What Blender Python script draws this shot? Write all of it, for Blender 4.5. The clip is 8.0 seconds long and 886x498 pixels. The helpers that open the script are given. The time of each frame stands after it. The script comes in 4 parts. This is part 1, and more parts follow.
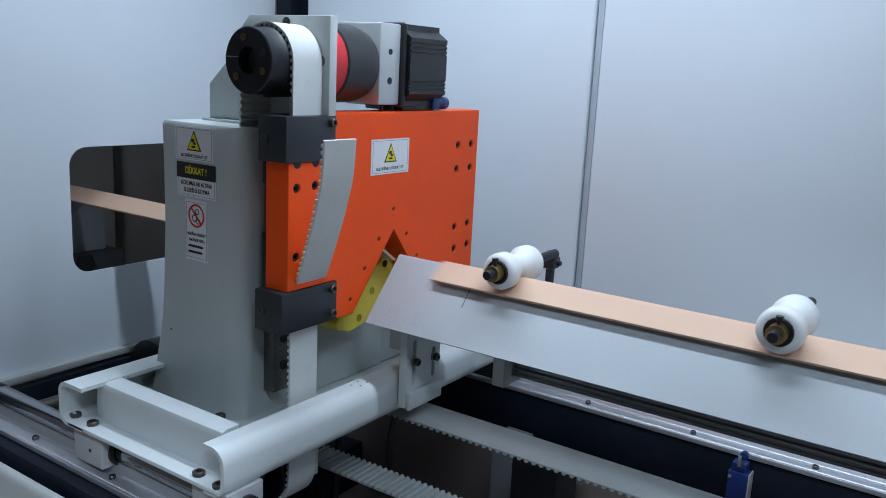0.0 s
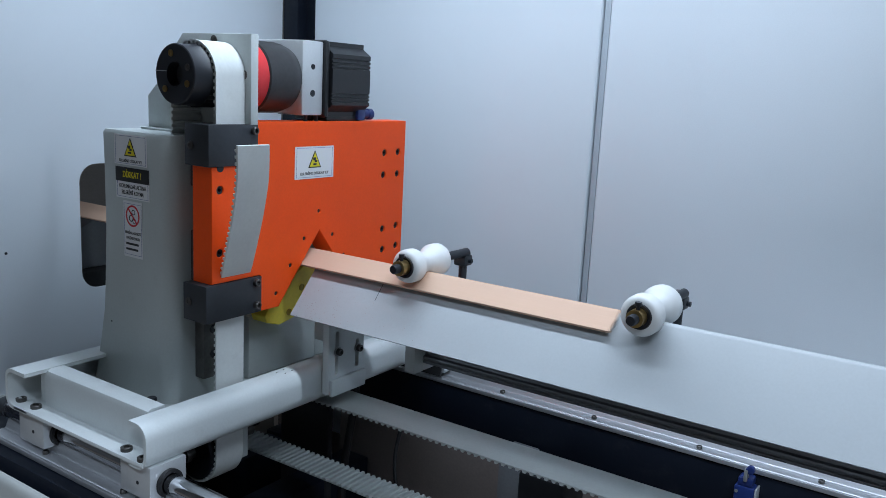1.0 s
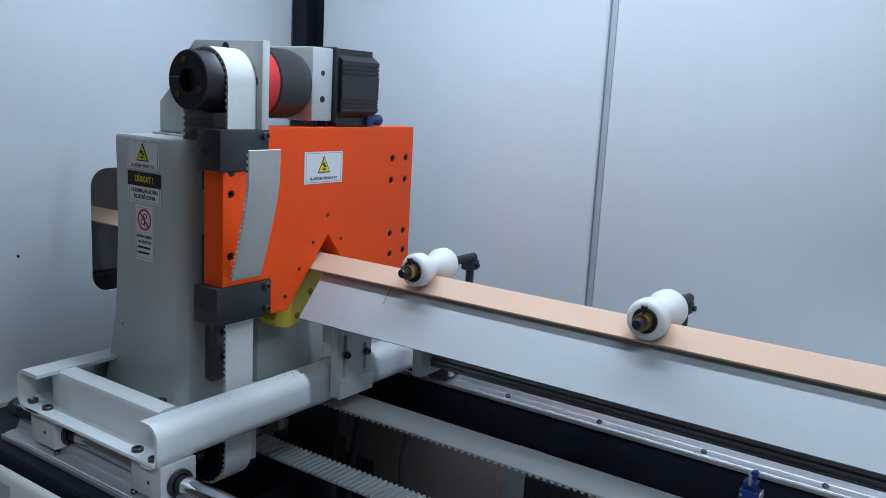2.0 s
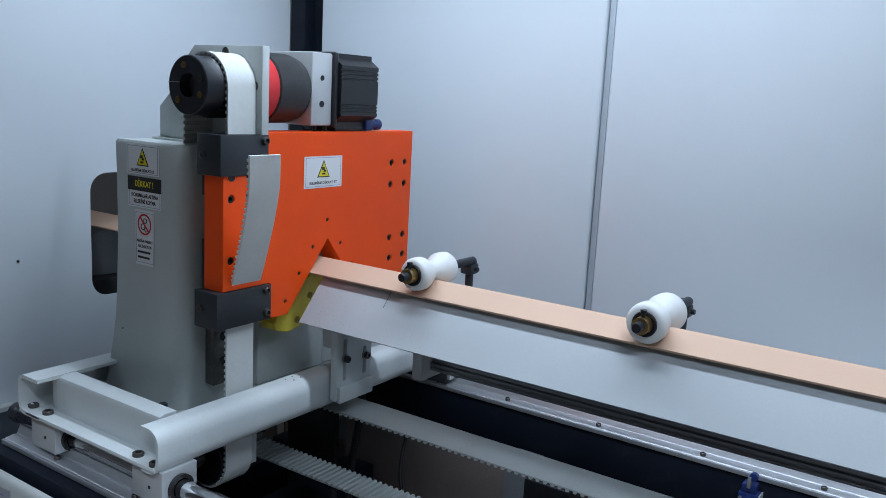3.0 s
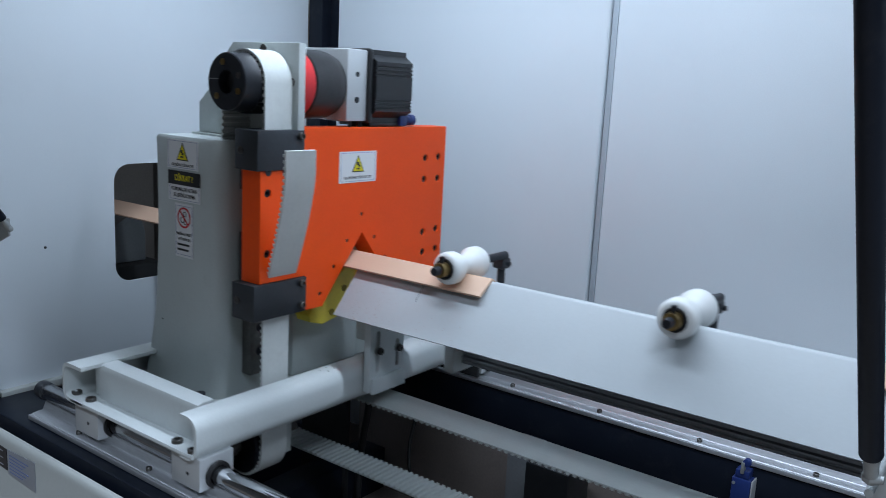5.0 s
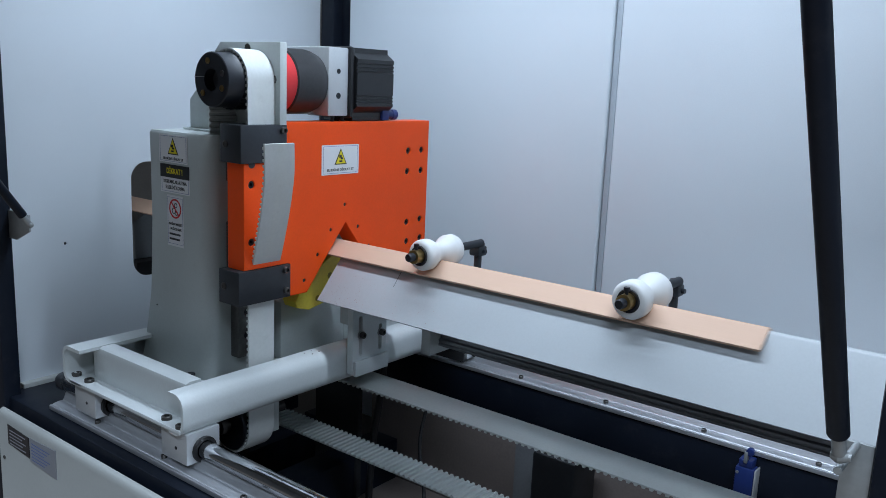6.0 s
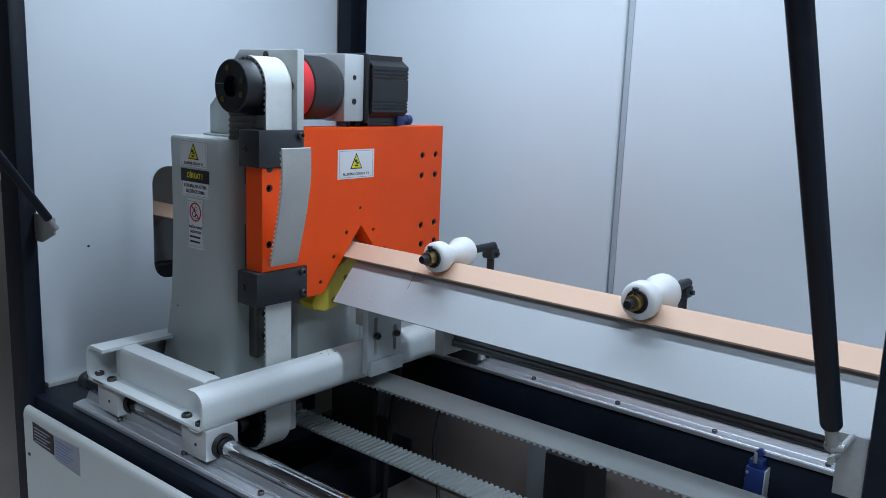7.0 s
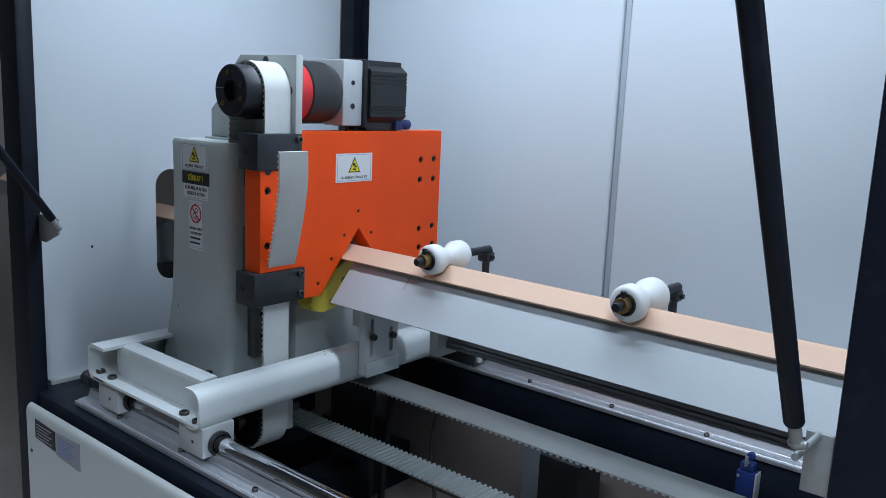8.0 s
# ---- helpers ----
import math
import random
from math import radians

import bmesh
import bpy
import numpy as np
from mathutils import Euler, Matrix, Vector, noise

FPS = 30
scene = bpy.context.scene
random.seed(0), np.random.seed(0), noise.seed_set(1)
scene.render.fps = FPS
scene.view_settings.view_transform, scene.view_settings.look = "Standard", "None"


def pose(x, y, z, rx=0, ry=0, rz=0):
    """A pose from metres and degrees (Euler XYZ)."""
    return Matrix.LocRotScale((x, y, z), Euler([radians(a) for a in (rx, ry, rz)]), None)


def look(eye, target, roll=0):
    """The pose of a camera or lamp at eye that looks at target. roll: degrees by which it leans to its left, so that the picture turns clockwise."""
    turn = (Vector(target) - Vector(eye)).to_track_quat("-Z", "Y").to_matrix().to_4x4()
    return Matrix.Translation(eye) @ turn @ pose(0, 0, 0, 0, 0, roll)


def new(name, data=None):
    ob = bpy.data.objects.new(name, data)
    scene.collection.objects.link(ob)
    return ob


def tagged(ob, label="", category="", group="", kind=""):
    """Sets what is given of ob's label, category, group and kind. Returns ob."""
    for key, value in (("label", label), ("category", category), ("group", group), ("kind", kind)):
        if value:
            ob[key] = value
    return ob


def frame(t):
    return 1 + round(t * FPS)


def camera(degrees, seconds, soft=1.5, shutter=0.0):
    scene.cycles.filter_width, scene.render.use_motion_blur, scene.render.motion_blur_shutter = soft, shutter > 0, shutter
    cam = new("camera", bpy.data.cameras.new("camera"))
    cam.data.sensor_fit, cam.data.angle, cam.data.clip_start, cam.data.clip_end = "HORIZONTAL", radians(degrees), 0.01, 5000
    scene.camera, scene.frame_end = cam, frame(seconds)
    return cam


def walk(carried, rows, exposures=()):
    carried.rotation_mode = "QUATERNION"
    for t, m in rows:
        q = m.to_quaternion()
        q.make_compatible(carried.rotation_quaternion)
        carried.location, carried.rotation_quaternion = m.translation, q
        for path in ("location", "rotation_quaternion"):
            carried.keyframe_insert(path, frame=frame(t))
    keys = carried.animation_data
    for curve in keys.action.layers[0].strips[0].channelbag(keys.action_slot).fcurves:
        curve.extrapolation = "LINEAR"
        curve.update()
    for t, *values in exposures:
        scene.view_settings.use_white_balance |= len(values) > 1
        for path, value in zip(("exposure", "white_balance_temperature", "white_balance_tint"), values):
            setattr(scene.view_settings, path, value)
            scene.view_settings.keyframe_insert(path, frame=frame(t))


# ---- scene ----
cam = camera(55.9, 8.0, soft=0.65, shutter=0.4)
PATH = [
    (0, (0.1566, 0.1395, 1.5525), (-0.9385, 1.7597, 1.1333), 2.91),
    (0.5, (0.1355, 0.1292, 1.5563), (-0.9327, 1.7718, 1.1550), 3.25),
    (1, (0.1503, 0.1189, 1.5541), (-0.9466, 1.7470, 1.1724), 2.96),
    (1.5, (0.1539, 0.1080, 1.5518), (-0.9525, 1.7321, 1.1799), 3.12),
    (3, (0.1525, 0.0974, 1.5560), (-0.9493, 1.7272, 1.1959), 3.03),
    (3.5, (0.1591, 0.0879, 1.5526), (-0.9405, 1.7198, 1.1951), 2.85),
    (4, (0.1609, 0.0747, 1.5510), (-0.9266, 1.7134, 1.1877), 2.88),
    (4.2, (0.1723, 0.0881, 1.5522), (-0.9273, 1.7182, 1.1864), 2.92),
    (5.5, (0.2523, 0.0842, 1.5622), (-0.9412, 1.6421, 1.1768), 2.77),
    (6, (0.2673, 0.0786, 1.5617), (-0.9386, 1.6260, 1.1727), 2.44),
    (6.5, (0.2761, 0.0737, 1.5610), (-0.9490, 1.6060, 1.1724), 2.36),
    (7, (0.2911, 0.0599, 1.5616), (-0.9489, 1.5832, 1.1846), 2.24),
    (7.5, (0.3113, 0.0552, 1.5627), (-0.9346, 1.5762, 1.1966), 2.51),
    (8, (0.3253, 0.0594, 1.5622), (-0.9347, 1.5691, 1.1972), 2.57),
]
walk(cam, [(t, look(eye, target, roll)) for t, eye, target, roll in PATH], exposures=[(0.0, 0.0, 6500, 10), (8.0, 0.0, 6500, 10)])

# ---- world and lights ----
world = bpy.data.worlds.new("hall_air")
world.use_nodes = True
world.node_tree.nodes["Background"].inputs[0].default_value = (0.62, 0.74, 1.0, 1)
world.node_tree.nodes["Background"].inputs[1].default_value = 0.12
scene.world = world


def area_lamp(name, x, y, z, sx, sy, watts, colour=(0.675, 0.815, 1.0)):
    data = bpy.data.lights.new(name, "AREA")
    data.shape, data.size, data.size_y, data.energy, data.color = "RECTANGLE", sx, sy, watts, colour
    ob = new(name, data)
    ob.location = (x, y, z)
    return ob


# tubes out of view: the first placed by the shadows it throws, the second added
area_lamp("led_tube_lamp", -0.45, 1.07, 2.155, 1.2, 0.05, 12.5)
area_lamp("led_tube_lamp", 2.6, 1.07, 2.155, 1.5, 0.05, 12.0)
# unseen fill lamps added in the hall, without fixtures, to lift the front faces
area_lamp("hall_fill_lamp", 1.2, -1.2, 4.2, 3.0, 0.5, 215.0)
area_lamp("hall_fill_lamp", -3.8, -1.2, 4.2, 3.0, 0.5, 40.0)


# ---- materials ----
def material(name, colour, rough=0.5, metal=0.0, vary=0.06, scale=6.0, bump=0.0, grain=180.0, stain=0.0, stain_colour=(0.1, 0.09, 0.08), emit=0.0, stretch=(1, 1, 1), coat=0.0, gloss=0.5):
    m = bpy.data.materials.new(name)
    m.use_nodes = True
    nodes, links = m.node_tree.nodes, m.node_tree.links
    shader = nodes["Principled BSDF"]
    shader.inputs["Roughness"].default_value = rough
    shader.inputs["Metallic"].default_value = metal
    shader.inputs["Coat Weight"].default_value = coat
    shader.inputs["Specular IOR Level"].default_value = gloss
    coord = nodes.new("ShaderNodeTexCoord")
    mapping = nodes.new("ShaderNodeMapping")
    mapping.inputs["Scale"].default_value = stretch
    links.new(coord.outputs["Object"], mapping.inputs["Vector"])
    big = nodes.new("ShaderNodeTexNoise")
    big.inputs["Scale"].default_value, big.inputs["Detail"].default_value = scale, 5
    links.new(mapping.outputs["Vector"], big.inputs["Vector"])
    fine = nodes.new("ShaderNodeTexNoise")
    fine.inputs["Scale"].default_value, fine.inputs["Detail"].default_value = grain, 3
    links.new(mapping.outputs["Vector"], fine.inputs["Vector"])
    ramp = nodes.new("ShaderNodeMapRange")
    ramp.inputs["From Min"].default_value, ramp.inputs["From Max"].default_value = 0.3, 0.7
    ramp.inputs["To Min"].default_value, ramp.inputs["To Max"].default_value = 1 - vary, 1 + vary
    links.new(big.outputs["Fac"], ramp.inputs["Value"])
    grainy = nodes.new("ShaderNodeMapRange")
    grainy.inputs["From Min"].default_value, grainy.inputs["From Max"].default_value = 0.3, 0.7
    grainy.inputs["To Min"].default_value, grainy.inputs["To Max"].default_value = 1 - vary * 0.5, 1 + vary * 0.5
    links.new(fine.outputs["Fac"], grainy.inputs["Value"])
    both = nodes.new("ShaderNodeMath")
    both.operation = "MULTIPLY"
    links.new(ramp.outputs["Result"], both.inputs[0])
    links.new(grainy.outputs["Result"], both.inputs[1])
    mul = nodes.new("ShaderNodeVectorMath")
    mul.operation = "SCALE"
    mul.inputs[0].default_value = colour
    links.new(both.outputs["Value"], mul.inputs["Scale"])
    last = mul.outputs["Vector"]
    if stain:
        spots = nodes.new("ShaderNodeTexNoise")
        spots.inputs["Scale"].default_value, spots.inputs["Detail"].default_value = scale * 3.3, 8
        spots.inputs["Roughness"].default_value = 0.7
        links.new(mapping.outputs["Vector"], spots.inputs["Vector"])
        cut = nodes.new("ShaderNodeMapRange")
        cut.inputs["From Min"].default_value, cut.inputs["From Max"].default_value = 0.56, 0.78
        cut.inputs["To Max"].default_value = stain
        links.new(spots.outputs["Fac"], cut.inputs["Value"])
        mix = nodes.new("ShaderNodeMix")
        mix.data_type = "RGBA"
        mix.inputs["B"].default_value = (*stain_colour, 1)
        mix.inputs[7].default_value = (*stain_colour, 1)
        links.new(cut.outputs["Result"], mix.inputs[0])
        links.new(last, mix.inputs[6])
        last = mix.outputs[2]
    links.new(last, shader.inputs["Base Color"])
    rr = nodes.new("ShaderNodeMapRange")
    rr.inputs["From Min"].default_value, rr.inputs["From Max"].default_value = 0.3, 0.7
    rr.inputs["To Min"].default_value, rr.inputs["To Max"].default_value = max(rough - 0.07, 0.03), min(rough + 0.07, 1)
    links.new(big.outputs["Fac"], rr.inputs["Value"])
    links.new(rr.outputs["Result"], shader.inputs["Roughness"])
    if bump:
        b = nodes.new("ShaderNodeBump")
        b.inputs["Strength"].default_value, b.inputs["Distance"].default_value = bump, 0.0006
        links.new(fine.outputs["Fac"], b.inputs["Height"])
        links.new(b.outputs["Normal"], shader.inputs["Normal"])
    if emit:
        shader.inputs["Emission Color"].default_value = (*colour, 1)
        shader.inputs["Emission Strength"].default_value = emit
    return m


PANEL = material("panel_paint", (0.64, 0.69, 0.73), 0.42, vary=0.03, scale=2.2, bump=0.10, grain=420, stain=0.10, stain_colour=(0.42, 0.46, 0.5))
JOINT = material("joint_aluminium", (0.40, 0.45, 0.50), 0.4, 0.1, vary=0.06)
NAVY = material("navy_steel_paint", (0.0055, 0.0085, 0.016), 0.48, vary=0.14, scale=8, bump=0.15, stain=0.35, stain_colour=(0.040, 0.042, 0.046), gloss=0.25)
GREY = material("grey_machine_paint", (0.49, 0.53, 0.52), 0.40, vary=0.05, scale=7, bump=0.22, grain=260, stain=0.14, stain_colour=(0.24, 0.24, 0.22))
LIGHT = material("light_machine_paint", (0.60, 0.64, 0.64), 0.36, vary=0.04, scale=7, bump=0.18, grain=260, stain=0.16, stain_colour=(0.33, 0.31, 0.28))
COVER = material("cover_sheet_paint", (0.38, 0.395, 0.38), 0.38, vary=0.04, scale=5, bump=0.15, stain=0.10, stain_colour=(0.4, 0.39, 0.36))
TRAYM = material("tray_sheet", (0.405, 0.435, 0.45), 0.38, vary=0.04, scale=4, bump=0.06, grain=300, stain=0.22, stain_colour=(0.42, 0.37, 0.34))
ORANGE = material("orange_paint", (0.90, 0.080, 0.003), 0.42, vary=0.05, scale=9, bump=0.16, grain=300, stain=0.10, stain_colour=(0.42, 0.05, 0.01), gloss=0.35)
YELLOW = material("yellow_die_plate", (0.88, 0.72, 0.08), 0.42, vary=0.08, scale=14, stain=0.2, stain_colour=(0.3, 0.22, 0.02))
BLACK = material("black_oxide", (0.011, 0.013, 0.018), 0.40, 0.1, vary=0.2, scale=20, bump=0.1)
BLOCK = material("dark_anodised", (0.030, 0.034, 0.040), 0.42, 0.2, vary=0.14, scale=14, bump=0.1, stain=0.2, stain_colour=(0.07, 0.07, 0.07))
MOTOR = material("motor_black", (0.013, 0.014, 0.016), 0.40, vary=0.18, scale=16, bump=0.2, stain=0.18, stain_colour=(0.05, 0.05, 0.05))
GEAR = material("gearbox_dark", (0.040, 0.040, 0.042), 0.40, 0.3, vary=0.2, scale=10, stain=0.35, stain_colour=(0.07, 0.065, 0.06))
RED = material("red_ring", (0.62, 0.03, 0.035), 0.38, vary=0.06)
ALU = material("aluminium", (0.60, 0.62, 0.63), 0.42, 0.55, vary=0.04, scale=9, grain=300, bump=0.05)
RAIL = material("rail_aluminium", (0.56, 0.575, 0.60), 0.44, 0.8, vary=0.10, scale=10, stain=0.35, stain_colour=(0.2, 0.18, 0.16), stretch=(0.4, 4, 4))
STEEL = material("polished_shaft", (0.60, 0.61, 0.63), 0.13, 1.0, vary=0.08, scale=8, stretch=(0.3, 3, 3))
GUIDE = material("guide_steel", (0.16, 0.155, 0.15), 0.38, 0.9, vary=0.2, scale=18, stain=0.4, stain_colour=(0.06, 0.05, 0.04))
# much darker metal than STEEL, for the back shaft
DARKSHAFT = material("dark_shaft", (0.07, 0.07, 0.075), 0.25, 0.9, vary=0.15, scale=8, stretch=(0.3, 3, 3))
ZINC = material("zinc_plate", (0.36, 0.38, 0.38), 0.45, 0.6, vary=0.10, scale=18)
BOLT = material("bolt_steel", (0.10, 0.095, 0.09), 0.40, 0.8, vary=0.2, scale=40)
BRASS = material("brass", (0.34, 0.235, 0.095), 0.36, 0.95, vary=0.14, scale=30)
NYLON = material("white_nylon", (0.71, 0.72, 0.71), 0.42, vary=0.02, scale=20, coat=0.1)
CARD = material("tan_cardboard", (0.63, 0.415, 0.295), 0.62, vary=0.018, scale=5, bump=0.18, grain=160, stretch=(0.15, 3, 3))
BARGREY = material("dull_grey_bar", (0.26, 0.27, 0.285), 0.32, 0.6, vary=0.12, scale=9, stretch=(0.3, 3, 3))
BELT = material("white_belt", (0.63, 0.655, 0.64), 0.48, vary=0.05, scale=12, bump=0.15, stain=0.22, stain_colour=(0.36, 0.35, 0.32))
BELTLOW = material("grey_belt", (0.50, 0.53, 0.51), 0.5, vary=0.06, scale=12, bump=0.2, stain=0.25, stain_colour=(0.28, 0.28, 0.25))
RUBBER = material("black_rubber", (0.012, 0.012, 0.013), 0.55, vary=0.2)
BLUE = material("switch_blue", (0.012, 0.028, 0.13), 0.38, vary=0.08)
DARK = material("dark_interior", (0.020, 0.021, 0.023), 0.7, vary=0.2, scale=6)
CONCRETE = material("concrete_floor", (0.30, 0.25, 0.215), 0.75, vary=0.16, scale=3, bump=0.5, stain=0.35, stain_colour=(0.08, 0.07, 0.06))
HALLWALL = material("hall_plaster", (0.42, 0.42, 0.41), 0.8, vary=0.06, scale=2, bump=0.3)
BROWN = material("brown_cabinet", (0.19, 0.160, 0.145), 0.6, vary=0.12, scale=5, stain=0.3, stain_colour=(0.06, 0.05, 0.045))
CABINET = material("feeder_cabinet", (0.27, 0.25, 0.23), 0.6, vary=0.12, scale=5, stain=0.3, stain_colour=(0.09, 0.08, 0.07))
POSTGREY = material("post_grey_paint", (0.16, 0.17, 0.18), 0.5, vary=0.1, scale=8)
# yellow darkened by the shade inside the die holes, put into the colour
DIESHADE = material("die_hole_shade", (0.40, 0.30, 0.03), 0.5, vary=0.1)
PAPER = material("sticker_white", (0.74, 0.75, 0.76), 0.35, vary=0.02)
INK = material("sticker_black", (0.015, 0.015, 0.017), 0.4, vary=0.05)
SIGN = material("sticker_yellow", (0.78, 0.66, 0.015), 0.38, vary=0.03)
SIGNRED = material("sticker_red", (0.55, 0.025, 0.03), 0.4, vary=0.03)
SIGNBLUE = material("sticker_blue_line", (0.10, 0.15, 0.34), 0.4, vary=0.03)
PLATEBLACK = material("nameplate_black", (0.018, 0.016, 0.018), 0.35, vary=0.1)
PLATESILVER = material("nameplate_silver", (0.34, 0.36, 0.40), 0.38, 0.5, vary=0.06)
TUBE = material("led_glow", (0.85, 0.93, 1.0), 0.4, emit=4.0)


# ---- building blocks ----
def box(bm, x0, x1, y0, y1, z0, z1, bevel=0.0, segments=2):
    made = bmesh.ops.create_cube(bm, size=1.0)
    verts = made["verts"]
    for v in verts:
        v.co = Vector((x0 + (v.co.x + 0.5) * (x1 - x0), y0 + (v.co.y + 0.5) * (y1 - y0), z0 + (v.co.z + 0.5) * (z1 - z0)))
    if bevel:
        edges = list({e for v in verts for e in v.link_edges})
        bmesh.ops.bevel(bm, geom=edges, offset=bevel, segments=segments, affect="EDGES", profile=0.5)
    return bm


def tube(bm, centre, axis, radius, length, seg=24, radius2=None, bevel=0.0):
    """A cylinder or cone along an axis, from centre by half its length to both sides."""
    turn = {"x": Matrix.Rotation(radians(90), 4, "Y"), "y": Matrix.Rotation(radians(-90), 4, "X"), "z": Matrix.Identity(4)}[axis]
    made = bmesh.ops.create_cone(bm, cap_ends=True, segments=seg, radius1=radius, radius2=radius if radius2 is None else radius2, depth=length, matrix=Matrix.Translation(centre) @ turn)
    if bevel:
        rims = [e for e in {e for v in made["verts"] for e in v.link_edges} if any(len(f.verts) > 4 for f in e.link_faces)]
        bmesh.ops.bevel(bm, geom=rims, offset=bevel, segments=2, affect="EDGES", profile=0.5)
    return bm


def prism(bm, outline, axis, a, b, bevel=0.0):
    """An outline in the other two axes, drawn out along an axis from a to b."""
    place = {"x": lambda u, v, w: (w, u, v), "y": lambda u, v, w: (u, w, v), "z": lambda u, v, w: (u, v, w)}[axis]
    low = [bm.verts.new(place(u, v, a)) for u, v in outline]
    high = [bm.verts.new(place(u, v, b)) for u, v in outline]
    faces = [bm.faces.new(low), bm.faces.new(high)]
    n = len(outline)
    for i in range(n):
        faces.append(bm.faces.new((low[i], low[(i + 1) % n], high[(i + 1) % n], high[i])))
    bmesh.ops.recalc_face_normals(bm, faces=faces)
    if bevel:
        edges = list({e for f in faces for e in f.edges})
        bmesh.ops.bevel(bm, geom=edges, offset=bevel, segments=2, affect="EDGES", profile=0.5)
    return bm


def lathe(bm, profile, centre, axis, seg=40):
    """A turned body: (place along the axis, radius) pairs."""
    turn = {"x": Matrix.Rotation(radians(90), 4, "Y"), "y": Matrix.Rotation(radians(-90), 4, "X"), "z": Matrix.Identity(4)}[axis]
    m = Matrix.Translation(centre) @ turn
    rings = []
    for along, r in profile:
        rings.append([bm.verts.new(m @ Vector((r * math.cos(a), r * math.sin(a), along))) for a in [2 * math.pi * k / seg for k in range(seg)]])
    faces = []
    for p, q in zip(rings, rings[1:]):
        for k in range(seg):
            faces.append(bm.faces.new((p[k], p[(k + 1) % seg], q[(k + 1) % seg], q[k])))
    faces += [bm.faces.new(rings[0]), bm.faces.new(rings[-1])]
    bmesh.ops.recalc_face_normals(bm, faces=faces)
    return bm


def bent(bm, centreline, thick, axis, a, b):
    """A sheet of a given thickness along a line of points, as wide as a to b."""
    left, right = [], []
    n = len(centreline)
    for i, (u, v) in enumerate(centreline):
        u0, v0 = centreline[max(i - 1, 0)]
        u1, v1 = centreline[min(i + 1, n - 1)]
        d = math.hypot(u1 - u0, v1 - v0)
        nu, nv = -(v1 - v0) / d * thick / 2, (u1 - u0) / d * thick / 2
        left.append((u + nu, v + nv))
        right.append((u - nu, v - nv))
    return strip(bm, left, right, axis, a, b)


def strip(bm, left, right, axis, a, b):
    place = {"x": lambda u, v, w: (w, u, v), "y": lambda u, v, w: (u, w, v), "z": lambda u, v, w: (u, v, w)}[axis]
    rows = [[bm.verts.new(place(*p, w)) for p in side] for side in (left, right) for w in (a, b)]
    la, lb, ra, rb = rows
    faces = []
    for i in range(len(left) - 1):
        faces.append(bm.faces.new((la[i], la[i + 1], lb[i + 1], lb[i])))
        faces.append(bm.faces.new((ra[i], rb[i], rb[i + 1], ra[i + 1])))
        faces.append(bm.faces.new((la[i], ra[i], ra[i + 1], la[i + 1])))
        faces.append(bm.faces.new((lb[i], lb[i + 1], rb[i + 1], rb[i])))
    faces.append(bm.faces.new((la[0], lb[0], rb[0], ra[0])))
    faces.append(bm.faces.new((la[-1], ra[-1], rb[-1], lb[-1])))
    bmesh.ops.recalc_face_normals(bm, faces=faces)
    return bm


def finish(name, bm, mat, smooth=True):
    mesh = bpy.data.meshes.new(name)
    bm.to_mesh(mesh)
    bm.free()
    mesh.materials.append(mat)
    if smooth:
        mesh.shade_smooth()
        mesh.set_sharp_from_angle(angle=radians(32))
    return mesh


def thing(name, base, label, category, group="", kind=""):
    ob = new(name)
    ob.location = base
    ob.empty_display_size = 0.05
    return tagged(ob, label, category, group, kind)


def origin_of(ob):
    place = Vector(ob.location)
    while ob.parent:
        ob = ob.parent
        place += Vector(ob.location)
    return place


def part(name, bm, mat, parent, label="", smooth=True):
    """A bmesh in world coordinates as one mesh object under a thing or a part."""
    bmesh.ops.translate(bm, verts=bm.verts, vec=-origin_of(parent))
    ob = new(name, finish(name, bm, mat, smooth))
    ob.parent = parent
    return tagged(ob, label)


def setting(name, bm, mat, label="", category="", parent=None, kind="structure"):
    ob = new(name, finish(name, bm, mat))
    if parent:
        ob.parent = parent
        return ob
    return tagged(ob, label, category, "", kind)


def plate(name, outline, holes, thick, to_world, mat, parent, label="", bevel=0.0012):
    """A flat plate with real holes. outline: points in the plate's plane; holes: point lists; to_world turns the plane into the world."""
    curve = bpy.data.curves.new(name, "CURVE")
    curve.dimensions, curve.fill_mode, curve.extrude, curve.bevel_depth = "2D", "BOTH", thick / 2 - bevel, bevel
    curve.bevel_resolution, curve.offset = 1, -bevel
    for loop in [outline, *holes]:
        spline = curve.splines.new("POLY")
        spline.points.add(len(loop) - 1)
        for p, (u, v) in zip(spline.points, loop):
            p.co = (u, v, 0, 1)
        spline.use_cyclic_u = True
    ob = from_curve(name, curve, to_world, mat, parent, label)
    ob.data.set_sharp_from_angle(angle=radians(8))
    return ob


def from_curve(name, curve, to_world, mat, parent, label=""):
    helper = bpy.data.objects.new(name, curve)
    scene.collection.objects.link(helper)
    mesh = bpy.data.meshes.new_from_object(helper.evaluated_get(bpy.context.evaluated_depsgraph_get()))
    bpy.data.objects.remove(helper)
    bpy.data.curves.remove(curve)
    bm = bmesh.new()
    bm.from_mesh(mesh)
    bmesh.ops.remove_doubles(bm, verts=bm.verts, dist=0.00002)
    bm.to_mesh(mesh)
    bm.free()
    mesh.transform(Matrix.Translation(-origin_of(parent)) @ to_world if parent else to_world)
    mesh.materials.clear()
    mesh.materials.append(mat)
    mesh.shade_smooth()
    mesh.set_sharp_from_angle(angle=radians(32))
    ob = new(name, mesh)
    if parent:
        ob.parent = parent
    return tagged(ob, label)


